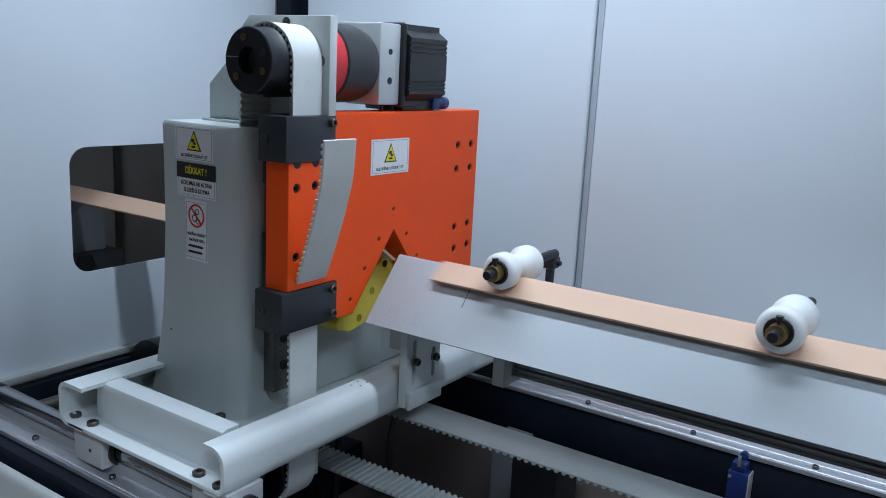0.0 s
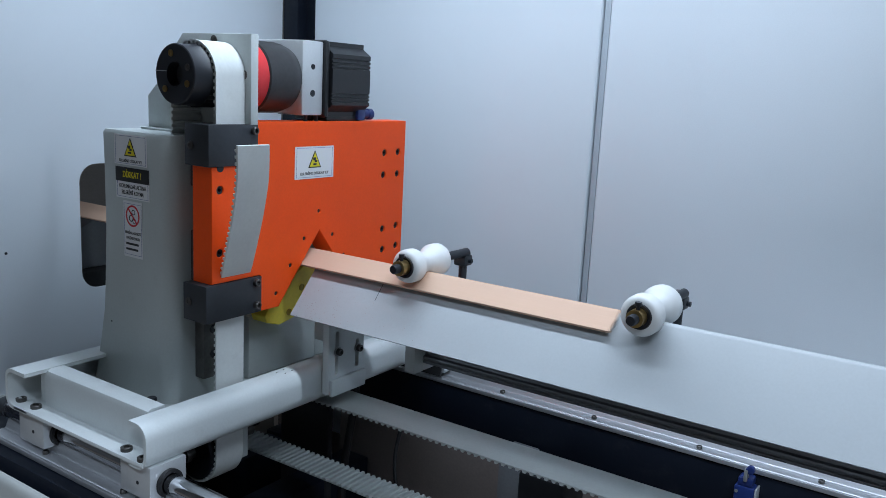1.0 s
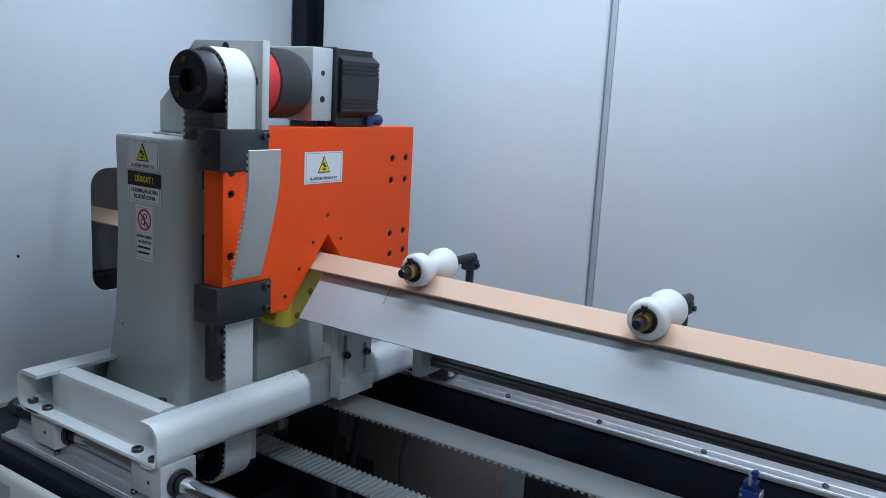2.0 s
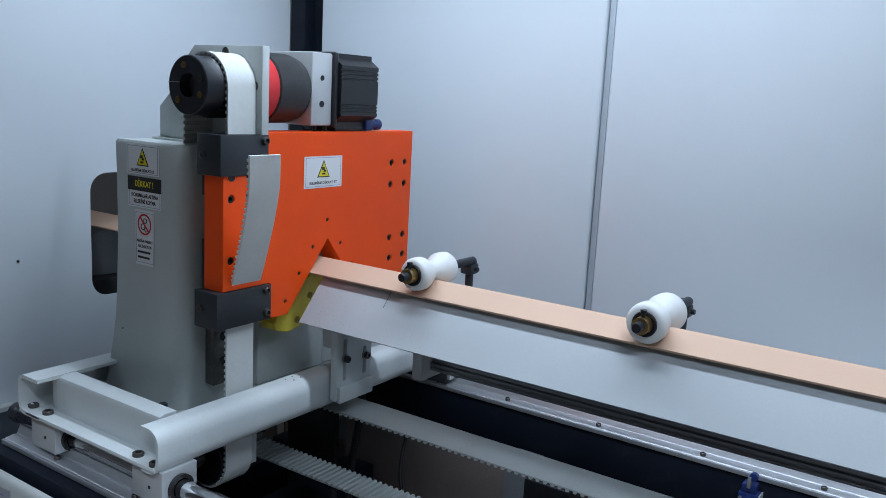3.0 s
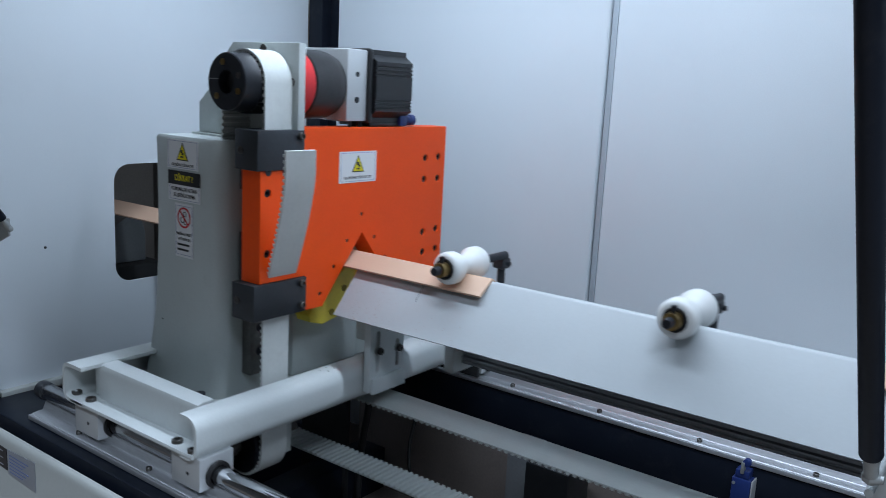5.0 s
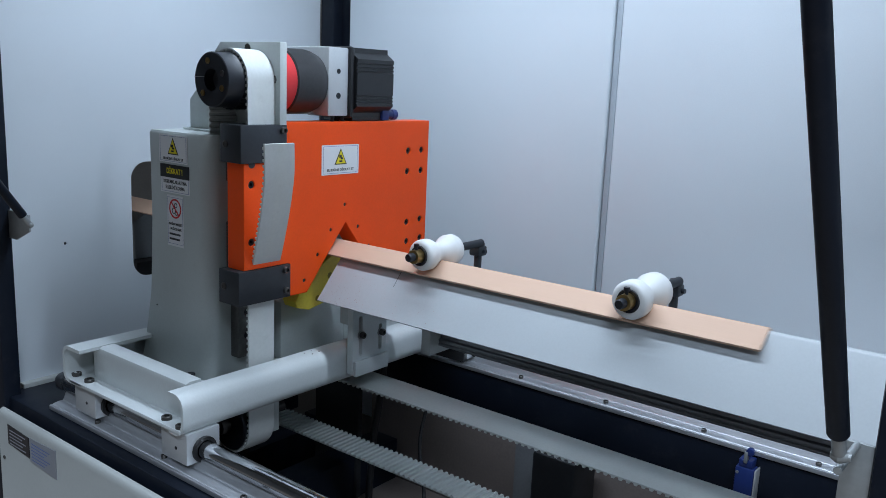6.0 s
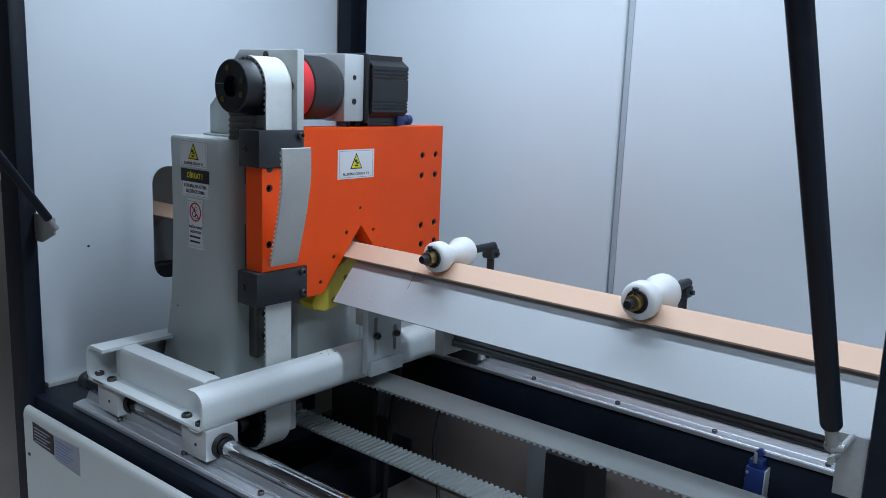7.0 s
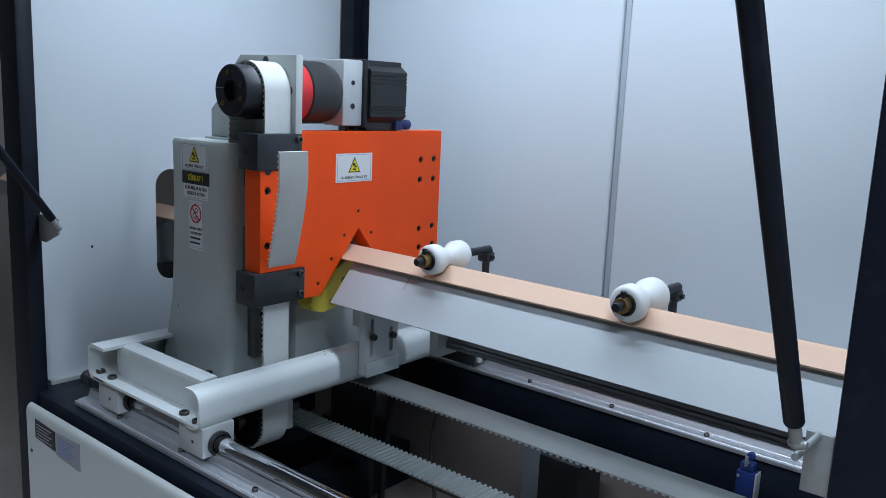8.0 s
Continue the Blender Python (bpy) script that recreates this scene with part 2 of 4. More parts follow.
def circle(u, v, r, n=20):
    return [(u + r * math.cos(2 * math.pi * k / n), v + r * math.sin(2 * math.pi * k / n)) for k in range(n)]


def rounded(u0, u1, v0, v1, r, n=8):
    out = []
    for cu, cv, start in ((u1 - r, v1 - r, 0), (u0 + r, v1 - r, 90), (u0 + r, v0 + r, 180), (u1 - r, v0 + r, 270)):
        out += [(cu + r * math.cos(radians(start + 90 * k / n)), cv + r * math.sin(radians(start + 90 * k / n))) for k in range(n + 1)]
    return out


# planes: facing +x (u is y, v is z), facing -y (u is x, v is z)
FACE_X = Matrix(((0, 0, 1, 0), (1, 0, 0, 0), (0, 1, 0, 0), (0, 0, 0, 1)))
FACE_Y = Matrix(((1, 0, 0, 0), (0, 0, -1, 0), (0, 1, 0, 0), (0, 0, 0, 1)))


def writing(text, size, wide, to_world, mat, parent, name="lettering"):
    """Letters centred at the plane's origin, squeezed to a width."""
    curve = bpy.data.curves.new(name, "FONT")
    curve.body, curve.size, curve.align_x, curve.align_y, curve.extrude, curve.offset = text, size, "CENTER", "CENTER", 0.0002, size * 0.018
    helper = bpy.data.objects.new(name, curve)
    scene.collection.objects.link(helper)
    bpy.context.view_layer.update()
    span = max(helper.dimensions.x, 1e-4)
    bpy.data.objects.remove(helper)
    return from_curve(name, curve, to_world @ Matrix.Diagonal((min(wide / span, 1.3), 1, 1, 1)), mat, parent)


def flat(name, outline, depth, to_world, mat, parent, label=""):
    bm = prism(bmesh.new(), outline, "z", 0.0, depth)
    bmesh.ops.transform(bm, matrix=to_world, verts=bm.verts)
    return part(name, bm, mat, parent, label, smooth=False)


def socket_bolt(centre, axis, radius, length, parent, mat=BOLT, name="bolt"):
    """A cap screw: a knurled head with a hexagon socket at its outer end. axis '+x', '-y' or '+z'."""
    sign = 1 if axis[0] == "+" else -1
    bm = bmesh.new()
    prof = [(0, radius), (length * 0.86, radius), (length, radius * 0.86), (length, radius * 0.55), (length * 0.45, radius * 0.5)]
    lathe(bm, [(sign * a, r) for a, r in prof], centre, axis[1], 16)
    return part(name, bm, mat, parent)


# ---- the setting ----
XL, YB, ROOF, XR = -1.335, 1.60, 2.25, 4.75

floor_bm = bmesh.new()
box(floor_bm, -9, 9, -6, 6, -0.1, 0.0)
setting("floor", floor_bm, CONCRETE, "dusty brown-grey concrete hall floor under the machine", "floor")
for name, b in (("wall_west", (-9.1, -9, -6, 6, 0, 4.5)), ("wall_east", (9, 9.1, -6, 6, 0, 4.5)), ("wall_south", (-9, 9, -6.1, -6, 0, 4.5)), ("wall_north", (-9, 9, 6, 6.1, 0, 4.5))):
    setting(name, box(bmesh.new(), *b), HALLWALL, "plain grey plastered hall wall", "wall")
setting("ceiling", box(bmesh.new(), -9.1, 9.1, -6.1, 6.1, 4.5, 4.6), HALLWALL, "plain grey hall ceiling", "ceiling")

# left end wall of the cabin, with its feed opening
end_wall = thing("enclosure_wall_end", (XL, 1.2, 0.94), "light grey sheet end wall with a rounded feed opening", "wall", "", "structure")
plate("panel", [(0.80, 0.945), (1.591, 0.945), (1.591, ROOF), (0.80, ROOF)], [rounded(1.053, 1.345, 1.122, 1.371, 0.036)], 0.004, Matrix.Translation((XL - 0.002, 0, 0)) @ FACE_X, PANEL, end_wall, bevel=0.0004)
sill = box(bmesh.new(), XL - 0.001, XL + 0.016, 0.80, YB - 0.1, 0.936, 0.950, 0.002)
part("edge_strip", sill, COVER, end_wall, "white folded bottom edge")
rivet = lathe(bmesh.new(), [(0, 0.0028), (0.0015, 0.0022), (0.002, 0.0008)], (XL, 0.904, 1.216), "x", 10)
part("rivet", rivet, BLACK, end_wall, "small black rivet")

# back wall of sheet panels
back_wall = thing("enclosure_wall_back", (1.7, YB, 0.9), "light blue-grey sheet metal back wall in panels", "wall", "", "structure")
SEAM = -0.520
for k, (a, b) in enumerate(((-1.242, SEAM), (SEAM + 0.016, 0.21), (0.226, 0.96), (0.976, 1.71), (1.726, 2.46), (2.476, 3.21), (3.226, 3.96), (3.976, XR))):
    part("panel", box(bmesh.new(), a, b, YB, YB + 0.03, 0.55, ROOF, 0.006, 3), PANEL, back_wall)
    if k:
        part("joint_strip", box(bmesh.new(), a - 0.0125, a - 0.0006, YB + 0.004, YB + 0.028, 0.55, ROOF, 0.001), JOINT, back_wall, "narrow aluminium joint strip")
part("backing", box(bmesh.new(), -1.242, XR, YB + 0.031, YB + 0.04, 0.55, ROOF), DARK, back_wall)

setting("enclosure_roof", box(bmesh.new(), XL - 0.01, XR, 0.70, YB + 0.04, ROOF, ROOF + 0.03), PANEL, "light grey sheet roof of the machine cabin", "roof")
setting("enclosure_wall_far_end", box(bmesh.new(), XR, XR + 0.03, 0.8, YB, 0.94, ROOF), PANEL, "light grey sheet wall closing the far end", "wall")


def corner_post(x0, x1, y0, y1, z0, z1, label):
    bm = box(bmesh.new(), x0, x1, y0, y1, z0, z1, 0.004)
    return setting("frame_post", bm, NAVY, label, "post")


corner = box(bmesh.new(), -1.334, -1.288, 1.592, 1.66, 0.0, ROOF, 0.004)
box(corner, -1.292, -1.243, 1.622, 1.66, 0.0, ROOF, 0.004)
setting("frame_post", corner, NAVY, "dark navy stepped steel post in the cabin corner", "post")
corner_post(-1.370, -1.297, 0.752, 0.785, 0.0, ROOF, "dark navy square steel post at the cabin opening")
corner_post(0.165, 0.246, 0.752, 0.800, 0.0, ROOF, "dark navy square steel post between the hatch openings")
corner_post(2.40, 2.49, 0.740, 0.800, 0.0, ROOF, "dark navy square steel post between the hatch openings")
corner_post(XR - 0.09, XR, 0.740, 0.800, 0.0, ROOF, "dark navy square steel post at the cabin opening")
header = box(bmesh.new(), -1.262, XR - 0.09, 0.735, 0.80, ROOF - 0.10, ROOF - 0.002, 0.004)
setting("frame_beam", header, NAVY, "dark navy steel header beam over the hatch openings", "beam")

# battens out of view; the one at x 2.6 is added for the far end
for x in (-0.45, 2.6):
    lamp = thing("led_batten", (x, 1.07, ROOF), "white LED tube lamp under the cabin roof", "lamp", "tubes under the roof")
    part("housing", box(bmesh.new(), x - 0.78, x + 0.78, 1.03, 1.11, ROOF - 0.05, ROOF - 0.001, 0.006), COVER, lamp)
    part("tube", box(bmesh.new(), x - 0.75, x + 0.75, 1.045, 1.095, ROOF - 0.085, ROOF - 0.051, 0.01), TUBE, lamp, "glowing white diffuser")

# ---- machine base ----
base = thing("machine_bed", (1.5, 1.1, 0.0), "dark navy welded machine bed with side beams", "machine")
part("back_beam", box(bmesh.new(), -1.33, XR - 0.1, 1.508, 1.590, 0.842, 0.943, 0.004), NAVY, base)
part("front_beam", box(bmesh.new(), -1.33, XR - 0.1, 0.762, 0.885, 0.70, 0.941, 0.004), NAVY, base)
part("end_plate", box(bmesh.new(), -1.333, -1.31, 0.886, 1.507, 0.70, 0.93, 0.003), NAVY, base)
for x in (-1.28, -1.035, 1.4, 3.0, 4.5):
    part("cross_member", box(bmesh.new(), x, x + 0.075, 0.886, 1.507, 0.30, 0.69 if x < -1.1 else 0.72, 0.003), NAVY, base)
for x in (-1.28, 1.4, 4.5):
    for y in (0.79, 1.50):
        part("leg", box(bmesh.new(), x, x + 0.08, y, y + 0.08, 0.0, 0.699, 0.003), NAVY, base)
part("belt_support", box(bmesh.new(), -0.585, -0.528, 1.440, 1.500, 0.0, 0.872, 0.003), POSTGREY, base, "dark grey square belt support post")
part("motor_housing", box(bmesh.new(), -0.520, -0.425, 1.400, 1.490, 0.0, 0.865, 0.006), MOTOR, base, "black motor housing below the back beam")
part("dark_panel", box(bmesh.new(), -1.09, -0.953, 1.36, 1.375, 0.0, 0.93, 0.002), DARK, base, "black sheet panel")
part("brown_board", box(bmesh.new(), -1.05, 1.38, 1.511, 1.521, 0.30, 0.8415, 0.001), BROWN, base, "brown board below the back beam")
part("drip_pan", box(bmesh.new(), -0.958, 1.38, 0.887, 1.506, 0.615, 0.622, 0.001), BROWN, base, "rusty brown drip pan")
part("back_cover", box(bmesh.new(), -1.33, XR - 0.1, 1.5915, 1.598, 0.0, 0.699, 0.002), BROWN, base, "brown-grey lower back cover")

# front cover with its name plates
cover = thing("front_cover", (1.2, 0.72, 0.0), "cream-white painted sheet cover below the front rail", "cover")
line = [(0.740, 0.02), (0.740, 0.9095), (0.7415, 0.9165), (0.7445, 0.9215), (0.748, 0.9235), (0.7505, 0.9235)]
part("panel", bent(bmesh.new(), line, 0.003, "x", -1.297, XR - 0.1), COVER, cover)
part("end_fold", box(bmesh.new(), -1.299, -1.296, 0.743, 0.7505, 0.02, 0.917), COVER, cover)
badge = flat("nameplate", [(-1.257, 0.867), (-1.176, 0.863), (-1.176, 0.902), (-1.257, 0.905)], 0.0012, Matrix.Translation((0, 0.7382, 0)) @ FACE_Y, PLATEBLACK, cover, "black machine nameplate with unreadable lines")
for k in range(5):
    z = 0.896 - 0.0065 * k
    flat("print_line", [(-1.250, z - 0.001), (-1.188 - 0.012 * (k % 2), z - 0.001), (-1.188 - 0.012 * (k % 2), z + 0.001), (-1.250, z + 0.001)], 0.0003, Matrix.Translation((0, 0.7368, 0)) @ FACE_Y, PLATESILVER, cover)
flat("nameplate", [(-1.173, 0.858), (-1.080, 0.854), (-1.080, 0.908), (-1.173, 0.903)], 0.0012, Matrix.Translation((0, 0.7382, 0)) @ FACE_Y, PLATESILVER, cover, "silver foil nameplate with faint lines")
for k in range(6):
    z = 0.895 - 0.0062 * k
    flat("print_line", [(-1.166, z - 0.0008), (-1.100 - 0.01 * (k % 3), z - 0.0008), (-1.100 - 0.01 * (k % 3), z + 0.0008), (-1.166, z + 0.0008)], 0.0003, Matrix.Translation((0, 0.7368, 0)) @ FACE_Y, SIGNBLUE, cover)
socket_bolt((-1.279, 0.7385, 0.832), "-y", 0.0035, 0.002, cover)


def rail(y, z, x0, x1, label, bolts_from, shaft):
    """A round shaft on a low aluminium support, screwed down every 200 mm. z: top of the beam."""
    ob = thing("linear_rail", ((x0 + x1) / 2, y, z), label, "linear rail", "rails of the carriage")
    s = [(-0.041, 0), (0.036, 0), (0.036, 0.010), (0.014, 0.012), (0.008, 0.026), (-0.008, 0.026), (-0.014, 0.012), (-0.0165, 0.0105), (-0.019, 0.0115), (-0.034, 0.0092), (-0.0348, 0.0078), (-0.0362, 0.0078), (-0.037, 0.0088), (-0.041, 0.0082)]
    part("support", prism(bmesh.new(), [(y + a, z + b) for a, b in s], "x", x0 + 0.01, x1, 0.001), RAIL, ob, "aluminium rail support with dusty flanges")
    part("shaft", tube(bmesh.new(), ((x0 + x1) / 2, y, z + 0.039), "x", 0.0148, x1 - x0, 28, bevel=0.002), shaft, ob, "round steel shaft")
    part("end_cap", tube(bmesh.new(), (x0 - 0.006, y, z + 0.039), "x", 0.0165, 0.022, 24, bevel=0.003), BLOCK, ob, "dark end cap")
    x = bolts_from
    while x < x1 - 0.05:
        for s in (-1, 1):
            socket_bolt((x, y + s * 0.026, z + 0.0095), "+z", 0.0050, 0.006, ob)
        x += 0.2
    return ob


rail(0.823, 0.9425, -1.195, 3.2, "polished round shaft on an aluminium rail support, front", -1.043, STEEL)
rail(1.546, 0.9445, -1.20, 3.2, "dark round shaft on an aluminium rail support, back", -1.031, DARKSHAFT)

# ---- carriage ----
CARRIAGE = []
carriage = thing("machine_carriage", (-0.92, 1.15, 1.02), "light grey painted carriage frame of bent steel channels", "carriage")
CARRIAGE.append(carriage)


def arc(cu, cv, r, a0, a1, n=6):
    return [(cu + r * math.cos(radians(a0 + (a1 - a0) * k / n)), cv + r * math.sin(radians(a0 + (a1 - a0) * k / n))) for k in range(n + 1)]


line = [(-0.812, 1.0735), *arc(-0.796, 1.0535, 0.020, 90, 0), *arc(-0.796, 1.0315, 0.020, 0, -90), (-0.812, 1.0115)]
part("front_channel", bent(bmesh.new(), line, 0.006, "y", 0.786, 1.535), LIGHT, carriage, "light grey bent front channel")
line = [(-1.072, 1.0775), (-1.112, 1.0775), *arc(-1.112, 1.0625, 0.015, 90, 180), *arc(-1.112, 1.0315, 0.015, 180, 270), (-1.072, 1.0165)]
part("rear_channel", bent(bmesh.new(), line, 0.006, "y", 0.784, 1.535), LIGHT, carriage, "light grey bent rear channel")
part("side_flange", box(bmesh.new(), -1.11, -0.780, 0.784, 0.856, 1.0135, 1.020, 0.0015), LIGHT, carriage)
line = [(0.850, 1.0765), (0.829, 1.0765), (0.8235, 1.0745), (0.821, 1.069), (0.820, 1.020)]
part("side_web", bent(bmesh.new(), line, 0.006, "x", -1.073, -0.816), LIGHT, carriage, "light grey side web with a folded top")
corner = prism(bmesh.new(), [(-1.073, 0.8215), (-1.073, 0.852), (-1.108, 0.852), (-1.108, 0.834), (-1.092, 0.8215)], "z", 1.0212, 1.0742, 0.001)
part("corner_plate", corner, LIGHT, carriage)
part("floor_plate", box(bmesh.new(), -1.097, -0.812, 0.862, 1.48, 1.0135, 1.030, 0.001), GREY, carriage)
for x, y in ((-1.118, 0.802), (-1.073, 0.801), (-0.836, 0.799), (-0.791, 0.794)):
    socket_bolt((x, y, 1.0198), "+z", 0.0085, 0.006, carriage, name="flange_bolt")
for xa, xb, y, top in ((-1.108, -1.040, 0.823, 0.9815), (-0.842, -0.774, 0.823, 0.9815), (-1.108, -1.040, 1.546, 0.9835), (-0.842, -0.771, 1.546, 0.9835)):
    bm = box(bmesh.new(), xa, xb, y - 0.031, y + 0.031, top - 0.020, 1.0130, 0.0015)
    block = part("bearing_block", bm, ALU, carriage, "aluminium bearing block")
    for x, s in ((xa, -1), (xb, 1)):
        part("seal_ring", lathe(bmesh.new(), [(0, 0.021), (s * 0.006, 0.021), (s * 0.006, 0.0156), (0, 0.0156)], (x, y, top), "x", 28), RUBBER, block, "black rubber seal")
    part("set_screw", tube(bmesh.new(), ((xa + xb) / 2 + 0.006, y - 0.0312, 0.984), "y", 0.0028, 0.001, 12), BLACK, block)
# dark sheet added where shade lies under the channel, left of the bearing end
part("shade_sheet", box(bmesh.new(), -1.112, -0.7725, 1.5035, 1.5085, 0.9575, 1.0110, 0.001), DARK, carriage, "added black sheet standing in for the shade before the back bearings")
# slotted clamp plate in front of the channel
slot = lambda u, v0, v1: rounded(u - 0.0042, u + 0.0042, v0, v1, 0.0041, 5)
plate("clamp_plate", [(1.130, 1.030), (1.222, 1.030), (1.222, 1.168), (1.130, 1.168)], [slot(1.151, 1.062, 1.138), slot(1.204, 1.064, 1.114)], 0.014, Matrix.Translation((-0.7580, 0, 0)) @ FACE_X, LIGHT, carriage, "light grey slotted clamp plate")
bm = box(bmesh.new(), -0.7508, -0.7435, 1.132, 1.221, 1.027, 1.056, 0.0015)
part("belt_clamp", bm, LIGHT, carriage)
for u, v in ((1.151, 1.103), (1.204, 1.098)):
    part("washer", tube(bmesh.new(), (-0.7495, u, v), "x", 0.0085, 0.002, 18), ZINC, carriage)
    socket_bolt((-0.7485, u, v), "+x", 0.0062, 0.007, carriage)
for x, y in ((-0.802, 1.060), (-0.790, 1.068), (-0.804, 1.078), (-0.792, 1.086)):
    part("drill_dot", tube(bmesh.new(), (x, y, 1.0765), "z", 0.0014, 0.0006, 8), BOLT, carriage)
stud = lathe(bmesh.new(), [(0, 0.004), (0.018, 0.004), (0.018, 0.0075), (0.029, 0.0075), (0.030, 0.006)], (-0.895, 0.886, 1.030), "z", 18)
part("stud_bolt", stud, BLACK, carriage, "upright black socket screw")
part("nut", tube(bmesh.new(), (-0.872, 0.893, 1.036), "z", 0.010, 0.012, 6), ZINC, carriage)

# ---- tower ----
tower = thing("machine_tower", (-0.98, 1.1, 1.03), "grey painted cast tower with warning stickers", "machine column")
CARRIAGE.append(tower)


def tower_body():
    """A tall rounded column in front, a second one behind, a bridge above and a foot below, with a passage for the profile."""
    bm = bmesh.new()
    levels = [(1.030, -1.102, 0.923), (1.060, -1.097, 0.926), (1.110, -1.089, 0.929), (1.160, -1.081, 0.931), (1.210, -1.0765, 0.931), (1.300, -1.071, 0.931), (1.400, -1.071, 0.931), (1.455, -1.073, 0.931), (1.460, -1.071, 0.934)]
    rings = []
    for z, x0, y0 in levels:
        x1, y1, r = -0.906, 1.092, 0.026
        ring = []
        for cx, cy, start, rr in ((x1 - r, y1 - r, 0, r), (x0 + 0.004, y1 - 0.004, 90, 0.004), (x0 + 0.004, y0 + 0.004, 180, 0.004), (x1 - r, y0 + r, 270, r)):
            ring += [(cx + rr * math.cos(radians(start + 15 * k)), cy + rr * math.sin(radians(start + 15 * k)), z) for k in range(7)]
        rings.append([bm.verts.new(p) for p in ring])
    faces = [bm.faces.new(rings[0]), bm.faces.new(rings[-1])]
    n = len(rings[0])
    for a, b in zip(rings, rings[1:]):
        for k in range(n):
            faces.append(bm.faces.new((a[k], a[(k + 1) % n], b[(k + 1) % n], b[k])))
    bmesh.ops.recalc_face_normals(bm, faces=faces)
    return bm


part("front_column", tower_body(), GREY, tower)
part("rear_column", box(bmesh.new(), -1.06, -0.906, 1.262, 1.375, 1.031, 1.457, 0.006), GREY, tower)
part("bridge", box(bmesh.new(), -1.05, -0.910, 1.0925, 1.2615, 1.345, 1.455, 0.004), GREY, tower)
part("foot", box(bmesh.new(), -1.05, -0.904, 1.0925, 1.2615, 1.031, 1.145, 0.004), GREY, tower)
rivet = lathe(bmesh.new(), [(0, 0.0016), (-0.001, 0.0012), (-0.0013, 0.0006)], (-1.058, 0.930, 1.140), "y", 10)
part("rivet", rivet, BLACK, tower)
# vertical guides with their rails
for y in (0.998, 1.330):
    part("guide_rail", box(bmesh.new(), -0.906, -0.884, y - 0.020, y + 0.020, 1.066, 1.452, 0.002), GUIDE, tower, "dark oily guide rail")
    for z in (1.106, 1.148):
        part("rail_bolt", lathe(bmesh.new(), [(0, 0.0075), (0.0012, 0.0075), (0.0012, 0.0045), (0.0004, 0.004)], (-0.884, y, z), "x", 16), BLACK, tower)
# fixed lower die
die = prism(bmesh.new(), [(1.096, 1.151), (1.101, 1.139), (1.131, 1.130), (1.182, 1.140), (1.250, 1.233), (1.230, 1.250), (1.12, 1.19)], "x", -0.9035, -0.868, 0.0015)
part("lower_die", die, YELLOW, tower, "yellow sloping lower die plate", smooth=False)
# lower two discs are holes in painted shade, the top one steel
for u, v in ((1.153, 1.149), (1.184, 1.189), (1.216, 1.230)):
    part("die_disc", lathe(bmesh.new(), [(0, 0.0062), (0.0008, 0.0062), (0.0008, 0.0048), (0.0003, 0.0046)], (-0.868, u, v), "x", 18), DIESHADE if v < 1.2 else BOLT, tower)


def warning_triangle(parent, to_world, size):
    """Yellow triangle with a black edge and a black pictogram of bars."""
    h = size * 0.5
    flat("warning_triangle", [(-h, -h * 0.9), (h, -h * 0.9), (0, h)], 0.0003, to_world, INK, parent)
    lift = Matrix.Translation((0, 0, 0.0004))
    k = 0.80
    flat("warning_field", [(-h * k, -h * 0.78), (h * k, -h * 0.78), (0, h * 0.76)], 0.0003, to_world @ lift, SIGN, parent)
    for a, b, c, d in ((-0.30, 0.10, -0.10, 0.22), (-0.05, 0.32, -0.30, -0.08), (-0.28, 0.22, -0.60, -0.42)):
        flat("pictogram", [(a * h, c * h), (b * h, c * h), (b * h, d * h), (a * h, d * h)], 0.0003, to_world @ Matrix.Translation((0, 0, 0.0008)), INK, parent)


def sticker(parent, to_world, w, h, label):
    ob = flat("sticker", rounded(-w / 2, w / 2, -h / 2, h / 2, 0.0012, 3), 0.0005, to_world, PAPER, parent, label)
    up = to_world @ Matrix.Translation((0, 0, 0.0006))
    a, b, t = w / 2 * 0.92, h / 2 * 0.91, 0.0005
    for o in ([(-a, b - t), (a, b - t), (a, b), (-a, b)], [(-a, -b), (a, -b), (a, -b + t), (-a, -b + t)], [(-a, -b), (-a + t, -b), (-a + t, b), (-a, b)], [(a - t, -b), (a, -b), (a, b), (a - t, b)]):
        flat("border_line", o, 0.0002, up, SIGNBLUE, parent)
    return up


TF = Matrix.Translation((0, 0.9308, 0)) @ FACE_Y
up = sticker(tower, TF @ Matrix.Translation((-0.999, 1.4305, 0)), 0.083, 0.048, "white warning sticker with a yellow triangle")
warning_triangle(tower, up @ Matrix.Translation((0, 0.004, 0)), 0.031)
writing("ELLERİNE DİKKAT ET", 0.0062, 0.058, up @ Matrix.Translation((0, -0.0175, 0)), INK, tower)
up = sticker(tower, TF @ Matrix.Translation((-0.995, 1.378, 0)), 0.085, 0.050, "white and black notice sticker")
flat("black_band", [(-0.0425, 0.002), (0.0425, 0.002), (0.0425, 0.025), (-0.0425, 0.025)], 0.0003, up @ Matrix.Translation((0, 0, 0.0003)), INK, tower)
writing("DİKKAT !", 0.0135, 0.046, up @ Matrix.Translation((0, 0.0132, 0.0007)), SIGN, tower)
writing("KORUMALAR ALTINA", 0.0088, 0.068, up @ Matrix.Translation((0, -0.0055, 0)), INK, tower)
writing("ELLERİNİ KOYMA", 0.0088, 0.056, up @ Matrix.Translation((0, -0.0155, 0)), INK, tower)
up = sticker(tower, TF @ Matrix.Translation((-0.996, 1.304, 0)), 0.048, 0.091, "white prohibition sticker with a red ring")
ring_outer = circle(0, 0.022, 0.0175, 32)
